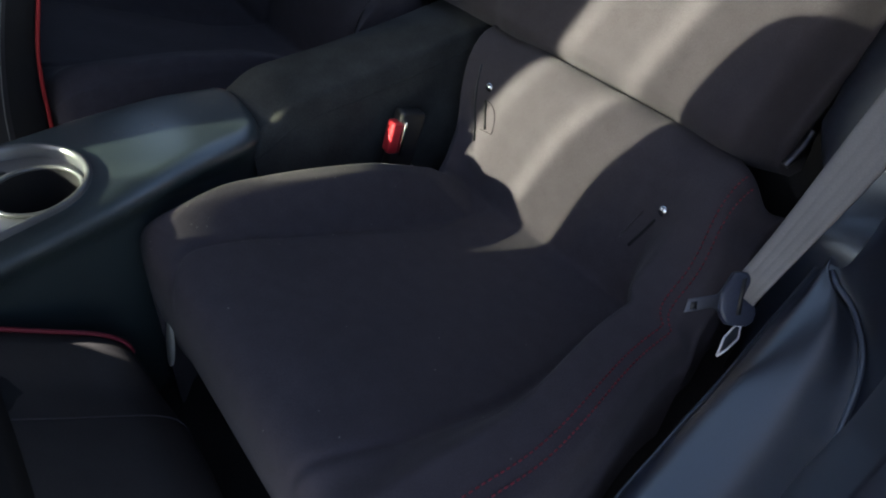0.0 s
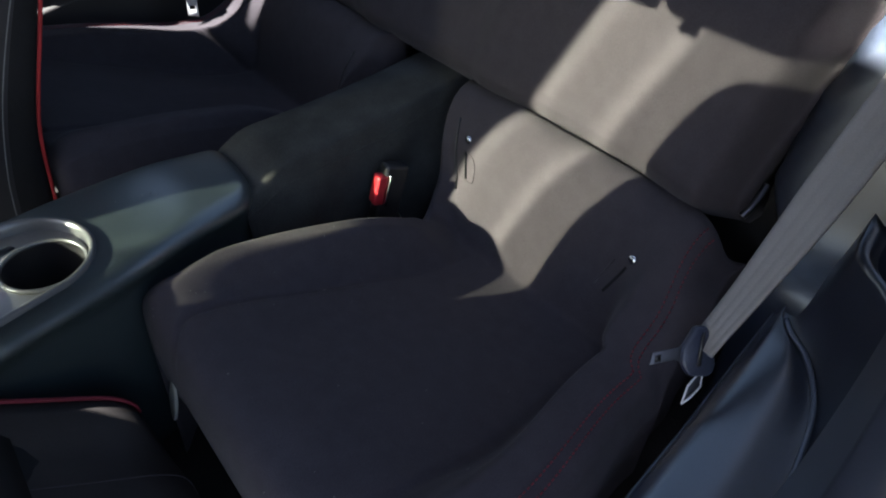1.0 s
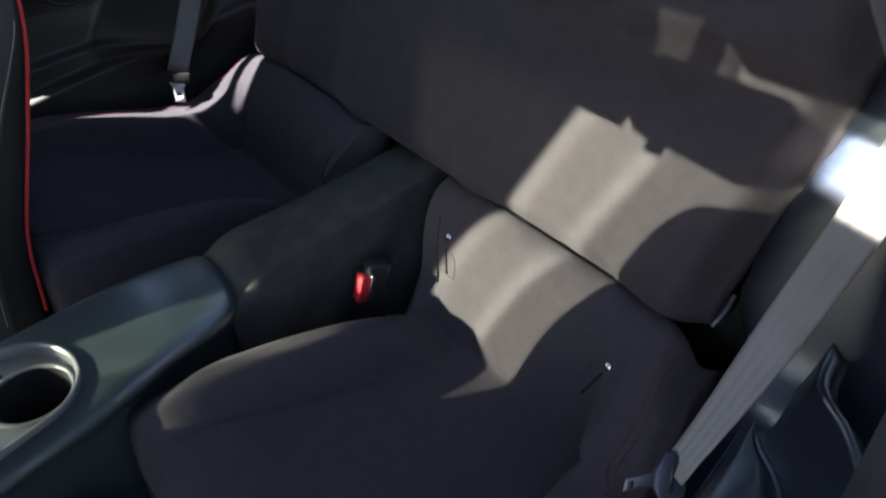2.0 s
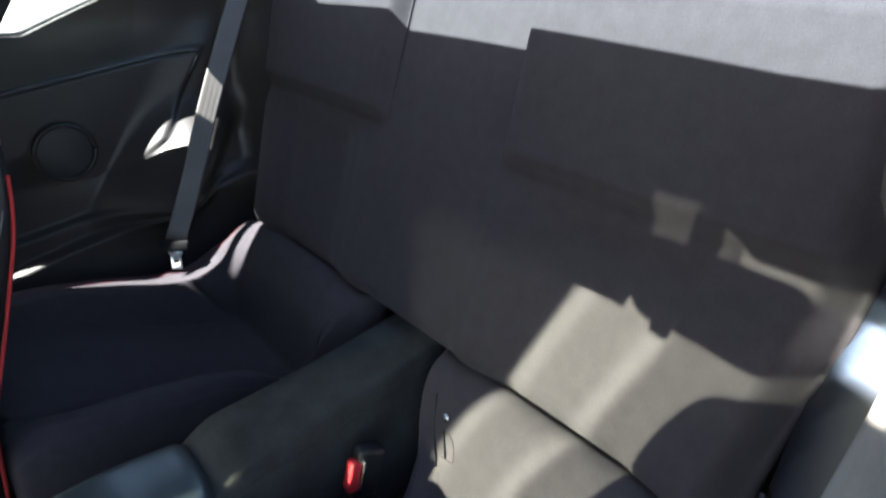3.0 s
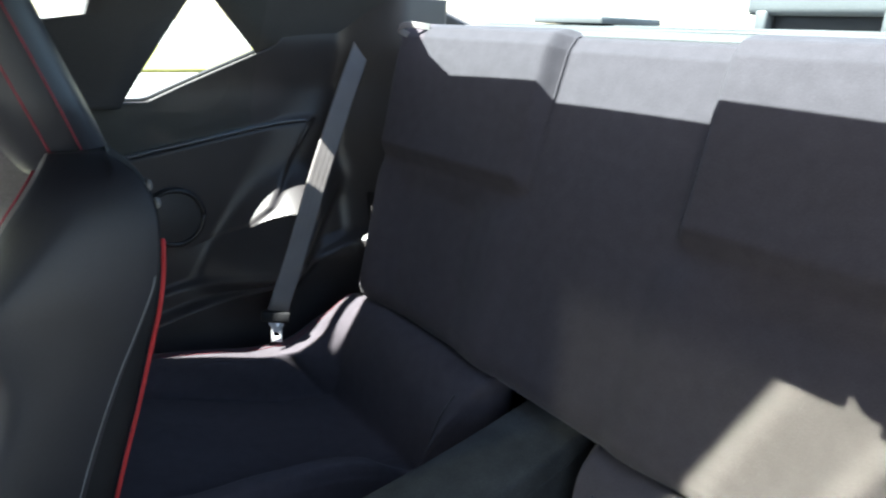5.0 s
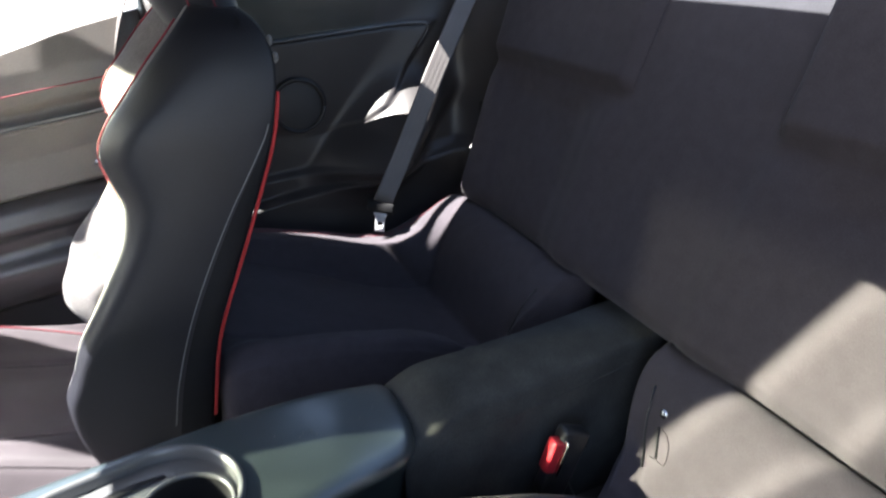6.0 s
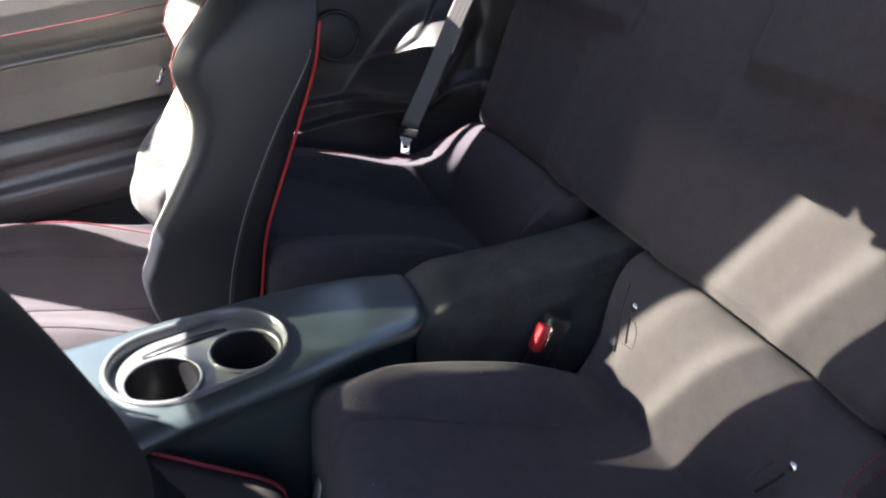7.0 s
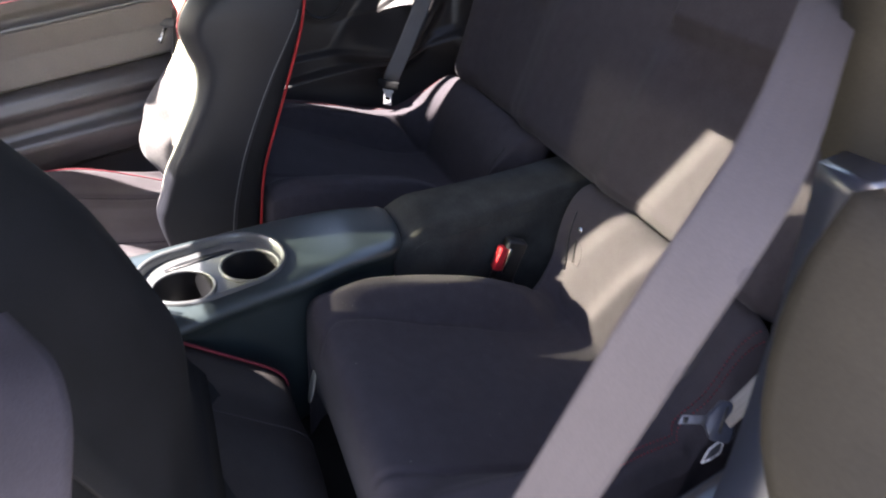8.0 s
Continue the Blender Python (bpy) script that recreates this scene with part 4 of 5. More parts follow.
# ---------------------------------------------------------------- front seats
def seat_loop(z, cx, hw, yr, yf, yc, bol):
    """One level of a bucket backrest: rear edge yr, bolster tips yf, middle of the front yc."""
    half = [(0.0, yr), (hw * 0.55, yr + 0.004), (hw * 0.86, yr - 0.004), (hw * 0.97, yr - 0.022), (hw, yr + (yf - yr) * (0.34 - 0.22 * smooth(0.45, 0.78, z))), (hw, yr + (yf - yr) * 0.75),
            (hw * 0.97, yf + 0.012), (hw * 0.90, yf), (hw * 0.80, yf + 0.004), (hw * (1 - bol), yf + (yc - yf) * 0.55), (hw * (1 - bol) - 0.03, yc), (0.0, yc - 0.002)]
    pts = [Vector((cx + a, b, z)) for a, b in half] + [Vector((cx - a, b, z)) for a, b in half[-2:0:-1]]
    return pts


def folded_back(root, cx, place):
    """Backrest and headrest of a sports seat; place(p) bends the upright shape to the folded one."""
    rows = [
        (0.25, 0.205, -0.585, -0.70, -0.68), (0.33, 0.212, -0.570, -0.745, -0.700), (0.40, 0.225, -0.566, -0.748, -0.690), (0.46, 0.238, -0.556, -0.728, -0.676), (0.513, 0.248, -0.548, -0.704, -0.660),
        (0.58, 0.250, -0.532, -0.672, -0.630), (0.648, 0.250, -0.508, -0.646, -0.606), (0.72, 0.248, -0.490, -0.650, -0.592), (0.77, 0.243, -0.480, -0.655, -0.584),
        (0.82, 0.230, -0.474, -0.632, -0.576), (0.86, 0.212, -0.472, -0.606, -0.568), (0.888, 0.185, -0.480, -0.588, -0.562), (0.902, 0.150, -0.497, -0.570, -0.556)]
    zs = [r[0] for r in rows]
    loops = []
    for k in range(60):
        z = zs[0] + (zs[-1] - zs[0]) * k / 59
        v = [spline_at([(r[0], r[i]) for r in rows], z) for i in range(1, 5)]
        loops.append([place(p) for p in seat_loop(z, cx, v[0], v[1], v[2], v[3], 0.32)])
    back = under(root, part("backrest", loft(loops), LEATHER, root))
    back.data.materials.append(DARK_CLOTH)
    ring = len(loops[0])
    for poly in back.data.polygons:
        if poly.index < 59 * ring and poly.index % ring in (0, 1, 2, 3, ring - 1, ring - 2, ring - 3, ring - 4):
            poly.material_index = 1
    # cloth middle of the front
    def insert(u, v):
        z = 0.38 + 0.46 * v
        yc = spline_at([(r[0], r[4]) for r in rows], z)
        return place(Vector((cx + (u - 0.5) * 0.27, yc - 0.010 + 0.02 * abs(2 * u - 1) ** 4, z)))
    under(root, part("front_panel", slab(insert, 16, 24, lambda u, v: (0, 0.006, 0)), SUEDE, root, "grey suede cloth front panel"))
    # rear shell
    def shell(u, v):
        z = 0.385 + 0.475 * v
        yr = spline_at([(r[0], r[2]) for r in rows], z)
        hw = spline_at([(r[0], r[1]) for r in rows], z)
        return place(Vector((cx + (u - 0.5) * 2 * hw * 0.86, yr + 0.006, z)))
    under(root, part("rear_panel", slab(shell, 16, 24, lambda u, v: (0, -0.004, 0)), DARK_CLOTH, root, "black cloth rear panel"))
    # red piping down both rear edges, grey seams on the side
    for s in (-1, 1):
        pts, seam = [], []
        for k in range(40):
            z = 0.345 + 0.47 * k / 39
            yr = spline_at([(r[0], r[2]) for r in rows], z)
            yf = spline_at([(r[0], r[3]) for r in rows], z)
            hw = spline_at([(r[0], r[1]) for r in rows], z)
            pts.append(place(Vector((cx + s * hw * 0.962, yr + 0.001, z))))
            if z < 0.76:
                seam.append(place(Vector((cx + s * (hw + 0.0006), yr + (yf - yr) * (0.34 - 0.22 * smooth(0.45, 0.78, z)), z))))
        under(root, part("piping", tube(pts, 0.0025, 8), RED_CLOTH, root, "red piping"))
        under(root, part("side_seam", tube(seam, 0.0009, 6), GREY_THREAD, root, "grey stitched seam"))
        # band along the shoulder edge with a red seam
        band = [place(Vector((cx + s * spline_at([(r[0], r[1]) for r in rows], z) * 0.93, spline_at([(r[0], r[3]) for r in rows], z) + 0.0005, z))) for z in [0.66 + 0.22 * k / 20 for k in range(21)]]
        under(root, part("bolster_seam", tube(band, 0.0013, 6), RED_THREAD, root, "red bolster seam"))
    # head rest
    loops = []
    for k in range(24):
        v = k / 23
        z = 0.880 + 0.25 * v
        hw = 0.150 * (0.96 + 0.04 * smooth(0.0, 0.35, v)) * (1 - 0.35 * smooth(0.75, 1.0, v) ** 2)
        yb = -0.478 - 0.10 * v + 0.01 * math.sin(math.pi * v)
        yfr = yb - (0.100 + 0.025 * math.sin(math.pi * min(v * 1.1, 1)))
        n = 24
        loops.append([place(Vector((cx + hw * math.copysign(abs(math.cos(a)) ** 0.6, math.cos(a)), (yb + yfr) / 2 + (yb - yfr) / 2 * math.copysign(abs(math.sin(a)) ** 0.7, math.sin(a)), z)))
                      for a in [2 * math.pi * j / n for j in range(n)]])
    under(root, part("headrest", loft(loops), LEATHER, root, "black padded headrest"))


UPRIGHT = [  # height, half width, rear edge with piping, side seam, front crease of the side, tip of the bolster
    (0.22, 0.215, -0.566, -0.625, -0.715, -0.724), (0.30, 0.220, -0.558, -0.617, -0.743, -0.750), (0.36, 0.225, -0.553, -0.610, -0.748, -0.757), (0.40, 0.230, -0.550, -0.603, -0.735, -0.744), (0.45, 0.236, -0.543, -0.592, -0.718, -0.729),
    (0.50, 0.240, -0.530, -0.578, -0.692, -0.704), (0.55, 0.240, -0.514, -0.560, -0.666, -0.680), (0.60, 0.240, -0.498, -0.540, -0.642, -0.660), (0.65, 0.240, -0.483, -0.518, -0.628, -0.654),
    (0.68, 0.240, -0.474, -0.503, -0.633, -0.664), (0.715, 0.240, -0.464, -0.486, -0.646, -0.673), (0.75, 0.240, -0.457, -0.471, -0.633, -0.662), (0.79, 0.236, -0.452, -0.462, -0.594, -0.634),
    (0.83, 0.228, -0.450, -0.459, -0.556, -0.606), (0.86, 0.216, -0.456, -0.464, -0.530, -0.582), (0.88, 0.200, -0.468, -0.474, -0.514, -0.566), (0.895, 0.172, -0.486, -0.490, -0.508, -0.552)]


def upright_at(z):
    return [spline_at([(r[0], r[i]) for r in UPRIGHT], z) for i in range(1, 6)]


def upright_back(root, cx, place):
    """Backrest and headrest of the upright sports seat: waisted side panels, a facet along each bolster, a raised shoulder."""
    loops = []
    for k in range(90):
        z = 0.22 + 0.675 * k / 89
        far = 0.024 * smooth(0.58, 0.44, z) * smooth(0.26, 0.34, z)          # far bolster pushed forward to fit its outline in the camera's view
        hw, pipe, seam, crease, tip = upright_at(z)
        yc = max(crease, tip) + 0.050 - 0.02 * smooth(0.78, 0.88, z)
        half = [(0.0, pipe + 0.004), (hw * 0.55, pipe + 0.006), (hw * 0.84, pipe + 0.003), (hw * 0.955, pipe - 0.004), (hw * 0.995, (pipe + seam) / 2), (hw * 1.0, seam), (hw * 1.01, (seam + crease) / 2), (hw * 1.0, crease + 0.018),
                (hw * 0.985, crease), (hw * 0.90, crease + (tip - crease) * 0.65), (hw * 0.82, tip), (hw * 0.74, tip + 0.006), (hw * 0.58, (tip + yc) / 2), (hw * 0.46, yc), (0.0, yc + 0.004)]
        pts = [(p.x, p.y) for p in polish(half, 1)]
        loops.append([place(Vector((cx + d, y, z))) for d, y in pts] + [place(Vector((cx - d, y - far * smooth(0.55, 0.75, d / hw) * smooth(pipe, tip, y), z))) for d, y in pts[-2:0:-1]])
    back = under(root, part("backrest", loft(loops), LEATHER, root))
    back.data.materials.append(DARK_CLOTH)
    back.data.materials.append(SUEDE)
    ring = len(loops[0])
    half_n = ring // 2
    for poly in back.data.polygons:
        if poly.index < 89 * ring:
            j = poly.index % ring
            j = j if j < half_n else ring - 1 - j
            poly.material_index = 1 if j < 10 else (2 if j >= 20 else 0)
    for s in (-1, 1):
        levels = [0.30 + 0.50 * k / 50 for k in range(51)]
        pts = [place(Vector((cx + s * upright_at(z)[0] * 0.962, upright_at(z)[1] - 0.001, z))) for z in levels]
        under(root, part("piping", tube(pts, 0.0028, 8), RED_CLOTH, root, "red piping"))
        pts = [place(Vector((cx + s * (upright_at(z)[0] + 0.0004), upright_at(z)[2], z))) for z in levels if z < 0.77]
        under(root, part("side_seam", tube(pts, 0.0009, 6), GREY_THREAD, root, "grey stitched seam"))
        pts = [place(Vector((cx + s * upright_at(z)[0] * 0.80, upright_at(z)[4] - 0.0005, z))) for z in [0.64 + 0.24 * k / 20 for k in range(21)]]
        under(root, part("bolster_seam", tube(pts, 0.0014, 6), RED_THREAD, root, "red bolster seam"))
        # pale clips at the shoulder
        for z in (0.842, 0.862):
            hw, pipe, seam, crease, tip = upright_at(z)
            under(root, part("clip", ball(place(Vector((cx + s * hw * 0.965, pipe - 0.001, z))), 0.007, 0.6), SHELF_PLASTIC, root, "small pale plastic clip"))
    loops = []
    for k in range(30):
        v = k / 29
        z = 0.865 + 0.27 * v
        hw = 0.152 * (0.86 + 0.14 * smooth(0.0, 0.35, v)) * (1 - 0.40 * smooth(0.78, 1.0, v) ** 2)
        yb = -0.462 - 0.36 * (z - 0.865) - 0.02 * smooth(0.85, 1.0, v)
        yfr = yb - 0.112 - 0.022 * math.sin(math.pi * min(v * 1.1, 1)) + 0.03 * smooth(0.85, 1.0, v)
        loops.append([place(Vector((cx + hw * math.copysign(abs(math.cos(a)) ** 0.55, math.cos(a)), (yb + yfr) / 2 + (yb - yfr) / 2 * math.copysign(abs(math.sin(a)) ** 0.6, math.sin(a)), z)))
                      for a in [2 * math.pi * j / 32 for j in range(32)]])
    under(root, part("headrest", loft(loops), LEATHER, root, "black padded headrest"))
    for q in (0.35, 0.65):
        pts = [place(Vector((cx + 0.1535 * (0.86 + 0.14 * smooth(0.0, 0.35, v)), -0.462 - 0.36 * 0.27 * v - 0.112 * q, 0.865 + 0.27 * v))) for v in [0.06 + 0.66 * j / 20 for j in range(21)]]
        under(root, part("headrest_seam", tube(pts, 0.0011, 6), RED_THREAD, root, "red headrest seam"))


def hidden_cushion(root, cx):
    """Cushion of the tipped seat, pushed forward under its own backrest."""
    def cush(u, v):
        k = abs(2 * u - 1)
        z = 0.258 + 0.05 * v + (0.066 + 0.036 * (1 - 2 * u)) * smooth(0.5, 0.82, k) - 0.05 * smooth(0.90, 1.0, k) ** 3 - 0.06 * smooth(0.9, 1.0, v) ** 2
        return (cx + (u - 0.5) * 0.49, -0.81 - 0.40 * v, z)
    under(root, part("cushion", slab(cush, 40, 40, lambda u, v: (0, 0, -0.10)), SEAT_CLOTH, root, "charcoal mauve cloth seat cushion"))
    def bolster(u, v):
        z = 0.372 + 0.05 * v - 0.036 * u - 0.05 * smooth(0.25, 0.0, u) ** 2 - 0.07 * smooth(0.82, 1.0, u) ** 2 - 0.05 * smooth(0.92, 1.0, v) ** 2 - 0.05 * smooth(0.06, 0.0, v) ** 2
        return (cx - 0.180 - 0.112 * u, -0.82 - 0.37 * v, z)
    under(root, part("cushion_bolster", slab(bolster, 24, 40, lambda u, v: (0, 0, -0.10)), LEATHER, root, "smooth black leatherette bolster"))


CUSHION_ACROSS = [(-0.270, 0.120), (-0.262, 0.215), (-0.235, 0.272), (-0.200, 0.292), (-0.165, 0.286), (-0.120, 0.258), (-0.085, 0.242), (-0.060, 0.240), (0.0, 0.247), (0.060, 0.243), (0.095, 0.246),
                  (0.140, 0.268), (0.180, 0.290), (0.215, 0.294), (0.240, 0.280), (0.254, 0.240), (0.258, 0.120)]      # across the seat: height of its two bolsters and its middle


def open_cushion(root, cx):
    """Cushion of the upright seat: two rounded bolsters with red seams and a dished middle."""
    line = resample([(0, d, z) for d, z in CUSHION_ACROSS], 90)
    def cush(u, v):
        p = line_at(line, u)
        y = -0.63 - 0.56 * v
        top = smooth(0.16, 0.24, p.z)
        z = p.z + top * (spline_at([(-1.19, -0.075), (-1.15, -0.035), (-1.08, -0.008), (-0.95, 0.0), (-0.88, -0.010), (-0.80, -0.034), (-0.72, -0.060), (-0.63, -0.075)], y) * smooth(0.24, 0.29, p.z)
                         + 0.03 * smooth(-0.75, -1.05, y) * smooth(0.28, 0.24, p.z) - 0.06 * smooth(-1.12, -1.19, y) ** 2)
        for d in (-0.100, 0.112):
            z -= 0.005 * top * math.exp(-((p.y - d) / 0.006) ** 2)
        return (cx + p.y, y, z)
    under(root, part("cushion", slab(cush, 90, 50, lambda u, v: (0, 0, -0.05)), SEAT_CLOTH, root, "charcoal mauve cloth seat cushion"))
    for d, thread in ((-0.205, RED_THREAD), (-0.100, SEAT_CLOTH), (0.112, SEAT_CLOTH), (0.205, SEAT_CLOTH)):
        u = min(range(90), key=lambda k: abs(line[k].y - d) + (1 if line[k].z < 0.2 else 0)) / 89
        pts = [Vector(cush(u, k / 40)) + Vector((0, 0, 0.0012)) for k in range(3, 38)]
        under(root, part("cushion_piping", tube(pts, 0.0016, 6), thread, root, "thin red seam" if thread is RED_THREAD else ""))


def bucket_seat(name, cx, place, label, make_back, make_base):
    """A sports front seat; make_back builds its backrest, make_base its cushion."""
    root = thing(name, (cx, -0.8, 0.08), label, "car seat", "front seats")
    make_back(root, cx, place)
    make_base(root, cx)
    under(root, part("rail", rbox((cx - 0.17, -0.88, 0.13), (0.04, 0.55, 0.08), 0.008), DARK_PLASTIC, root))
    under(root, part("rail", rbox((cx + 0.17, -0.88, 0.13), (0.04, 0.55, 0.08), 0.008), DARK_PLASTIC, root))
    return root


PASS_X = -0.440
bucket_seat("bucket_seat", PASS_X, lambda p: p, "black sports front seat with red piping, its front in full sun", upright_back, open_cushion)

TIPPED = resample(polish([(0, -0.600, 0.243), (0, -0.680, 0.320), (0, -0.758, 0.405), (0, -0.808, 0.534), (0, -0.858, 0.657), (0, -0.900, 0.740),
                          (0, -0.950, 0.840), (0, -1.000, 0.930), (0, -1.055, 1.02), (0, -1.12, 1.11)], 2), 80)
TIPPED_STEP = sum((b - a).length for a, b in zip(TIPPED, TIPPED[1:])) / 79
UPRIGHT_REAR = [(0.25, -0.585), (0.33, -0.570), (0.40, -0.566), (0.46, -0.556), (0.513, -0.548), (0.58, -0.532), (0.648, -0.508), (0.72, -0.490), (0.77, -0.480), (0.82, -0.474), (1.2, -0.474)]


def tipped(p):
    """Bends a point of an upright backrest along the line of the tipped one."""
    z = p.z if p.z < 0.902 else 0.902 + (p.z - 0.902) * 0.72
    k = min(max((z - 0.25) * 1.20 / TIPPED_STEP, 0), 78.999)
    i = int(k)
    c = TIPPED[i].lerp(TIPPED[i + 1], k - i)
    t = (TIPPED[min(i + 3, 79)] - TIPPED[max(i - 3, 0)]).normalized()
    d = curve_at(UPRIGHT_REAR, p.z) - p.y
    lift = 0.088 * smooth(0.78, 0.88, p.z) * smooth(0.935, 0.905, p.z) * smooth(-0.05, -0.12, p.x - DRIVER_X)      # inner shoulder raised, out of view, so that its shadow fits on the rear backrest
    lift += 0.095 * smooth(0.925, 1.03, p.z)          # headrest raised, out of view, to widen its shadow
    dx = p.x - DRIVER_X
    dx *= 1 + (0.17 * smooth(0.40, 0.56, p.z) * smooth(0.92, 0.80, p.z) if dx < 0 else 0)
    swell = (0.048 - (0.53 if dx < 0 else 0.25) * (math.sqrt(dx * dx + 0.0009) - 0.03)) * smooth(0.36, 0.55, p.z) * smooth(0.93, 0.79, p.z)      # middle swelled to fit its outline in the camera's view
    swell += 0.023 * smooth(0.40, 0.56, p.z) * smooth(0.80, 0.66, p.z) * smooth(0.24, 0.04, abs(dx))
    d -= swell
    return Vector((DRIVER_X + dx * (1 + 0.24 * smooth(0.905, 0.96, p.z)), c.y - t.z * d, c.z + t.y * d + lift))


driver_seat = bucket_seat("bucket_seat", DRIVER_X, tipped, "black sports front seat tipped forward, red piping on its edge", folded_back, hidden_cushion)


loop_line = polish([(0.600, -0.860, 0.745), (0.662, -0.822, 0.738), (0.714, -0.828, 0.700), (0.744, -0.842, 0.650), (0.705, -0.870, 0.595), (0.610, -0.840, 0.575)], 3)
under(driver_seat, part("belt_guide_loop", ribbon(loop_line, [Vector((0.05, 1.0, -0.15))] * len(loop_line), 0.070, 0.004), STRAP, driver_seat, "lilac grey belt guide strap on the shoulder"))


# cloth skirt under the tipped backrest, edged with red piping in a darker colour for shade
SKIRT = resample(polish([(0, -0.80, 0.436), (0, -0.725, 0.384), (0, -0.666, 0.344), (0, -0.608, 0.306), (0, -0.586, 0.27), (0, -0.60, 0.10)], 2), 40)


def skirt(u, v):
    p = SKIRT[min(int(v * 39 + 0.5), 39)]
    return (0.217 + 0.32 * u + 0.03 * smooth(0.50, 1.0, v), p.y + 0.018 * math.sin(math.pi * u), p.z + 0.012 * math.sin(math.pi * u) * (1 - v) - 0.035 * smooth(0.0, 0.22, u))


under(driver_seat, part("skirt", slab(skirt, 20, 39, lambda u, v: (0, -0.02, -0.01)), LINING, driver_seat, "black cloth skirt below the backrest"))
# thread red in place of the piping red: the shade is in the colour
under(driver_seat, part("shaded_skirt_piping", tube([Vector(skirt(0.0, k / 39)) + Vector((-0.001, 0.001, 0.002)) for k in range(25)], 0.0025, 8), RED_THREAD, driver_seat, "red piping"))
under(driver_seat, part("skirt_seam", tube([Vector(skirt(0.34, k / 39)) + Vector((0, 0.001, 0.001)) for k in range(2, 36)], 0.0007, 6), SEAT_CLOTH, driver_seat, "grey stitched seam"))


# ---------------------------------------------------------------- seat belts
def belt(name, pts, across, width, label, tongue_at=None, tongue_dir=None, tongue_side=None, group="rear belts", cover=None, steel=None, pinch=0.0, web=None):
    root = thing(name, pts[0], label, "seat belt", group)
    line = resample(polish(pts, 2), 26)
    acr = resample(across, 26)
    under(root, part("webbing", ribbon(line, acr, width, 0.0022, 0.0011 if pinch else 0.0004, pinch), web or WEBBING, root))
    if tongue_at is None:
        return root
    d, w = Vector(tongue_dir).normalized(), Vector(tongue_side).normalized()
    n = d.cross(w)
    rot = Matrix((w, d, n)).transposed()
    def slab_at(c, size, r):
        bm = rbox((0, 0, 0), size, r, 2)
        bmesh.ops.transform(bm, matrix=Matrix.Translation(c) @ rot.to_4x4(), verts=bm.verts)
        return bm
    c = Vector(tongue_at)
    under(root, part("tongue_cover", slab_at(c, (width + 0.018, 0.024, 0.013), 0.005), cover or DARK_CLOTH, root, "black plastic tongue cover" if cover is None else "pale plastic tongue cover"))
    # steel tongue: a plate with a window
    h = [(-0.0150, 0.008), (0.0150, 0.008), (0.0150, 0.018), (0.0110, 0.023), (0.0110, 0.054), (-0.0110, 0.054), (-0.0110, 0.023), (-0.0150, 0.018)]
    bm = bmesh.new()
    vs = [bm.verts.new(c + w * a + d * b + n * 0.0012) for a, b in h]
    hole = [bm.verts.new(c + w * a + d * b + n * 0.0012) for a, b in ((-0.0058, 0.033), (0.0058, 0.033), (0.0058, 0.041), (-0.0058, 0.041))]
    ed = [bm.edges.new((vs[i], vs[(i + 1) % 8])) for i in range(8)] + [bm.edges.new((hole[i], hole[(i + 1) % 4])) for i in range(4)]
    bmesh.ops.triangle_fill(bm, use_beauty=True, use_dissolve=False, edges=ed)
    got = bmesh.ops.extrude_face_region(bm, geom=list(bm.faces))
    bmesh.ops.translate(bm, vec=n * -0.0024, verts=[v for v in got["geom"] if isinstance(v, bmesh.types.BMVert)])
    under(root, part("tongue", bm, steel or CHROME, root, "steel tongue"))
    return root


belt("seat_belt", [(-0.640, -0.140, 0.470), (-0.668, -0.078, 0.587), (-0.695, -0.022, 0.707), (-0.715, 0.025, 0.800), (-0.748, 0.085, 0.905), (-0.780, 0.145, 1.000), (-0.790, 0.165, 1.04)],
     [(0.25, 0.9, -0.3), (0.25, 0.9, -0.2), (0.2, 0.95, -0.25)], 0.043, "grey rear seat belt with a black and steel tongue, partly sunlit",
     (-0.634, -0.146, 0.462), (0.12, -0.06, -0.9), (0.45, 0.85, -0.1), steel=PALE_STEEL)
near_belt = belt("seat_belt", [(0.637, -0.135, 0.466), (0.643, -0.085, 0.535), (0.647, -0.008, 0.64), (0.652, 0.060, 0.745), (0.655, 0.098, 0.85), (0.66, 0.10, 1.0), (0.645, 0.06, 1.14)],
                 [(0.80, -0.45, 0.0), (1.0, 0.2, -0.15), (1.0, 0.2, -0.15), (1.0, 0.2, -0.15), (1.0, 0.2, -0.1)], 0.047, "grey rear seat belt with gathered webbing and a blue black tongue", pinch=0.30, web=LIT_WEBBING)
VIEW_RIGHT, VIEW_UP = Vector((0.609, 0.791, 0.066)), Vector((-0.533, 0.346, 0.772))       # the camera's right and up early in its path: the tongue is laid out facing it


def plate(at, outline, depth, r=0.0015):
    """A flat piece turned to the camera, shaped to fit its view; outline in millimetres round its middle."""
    return prism([Vector(at) + VIEW_RIGHT * (a / 1000) + VIEW_UP * (b / 1000) for a, b in outline], VIEW_UP.cross(VIEW_RIGHT), depth, r)


TONGUE_AT = Vector((0.638, -0.140, 0.467))
under(near_belt, part("tongue_cover", plate(TONGUE_AT, [(-3, 24), (9, 24), (14, 14), (17, -14), (14, -23), (8, -27), (-10, -26), (-15, -19), (-18, -10), (-16, 3), (-9, 14)], 0.011, 0.003), BLUE_PLASTIC, near_belt, "blue black plastic tongue cover"))
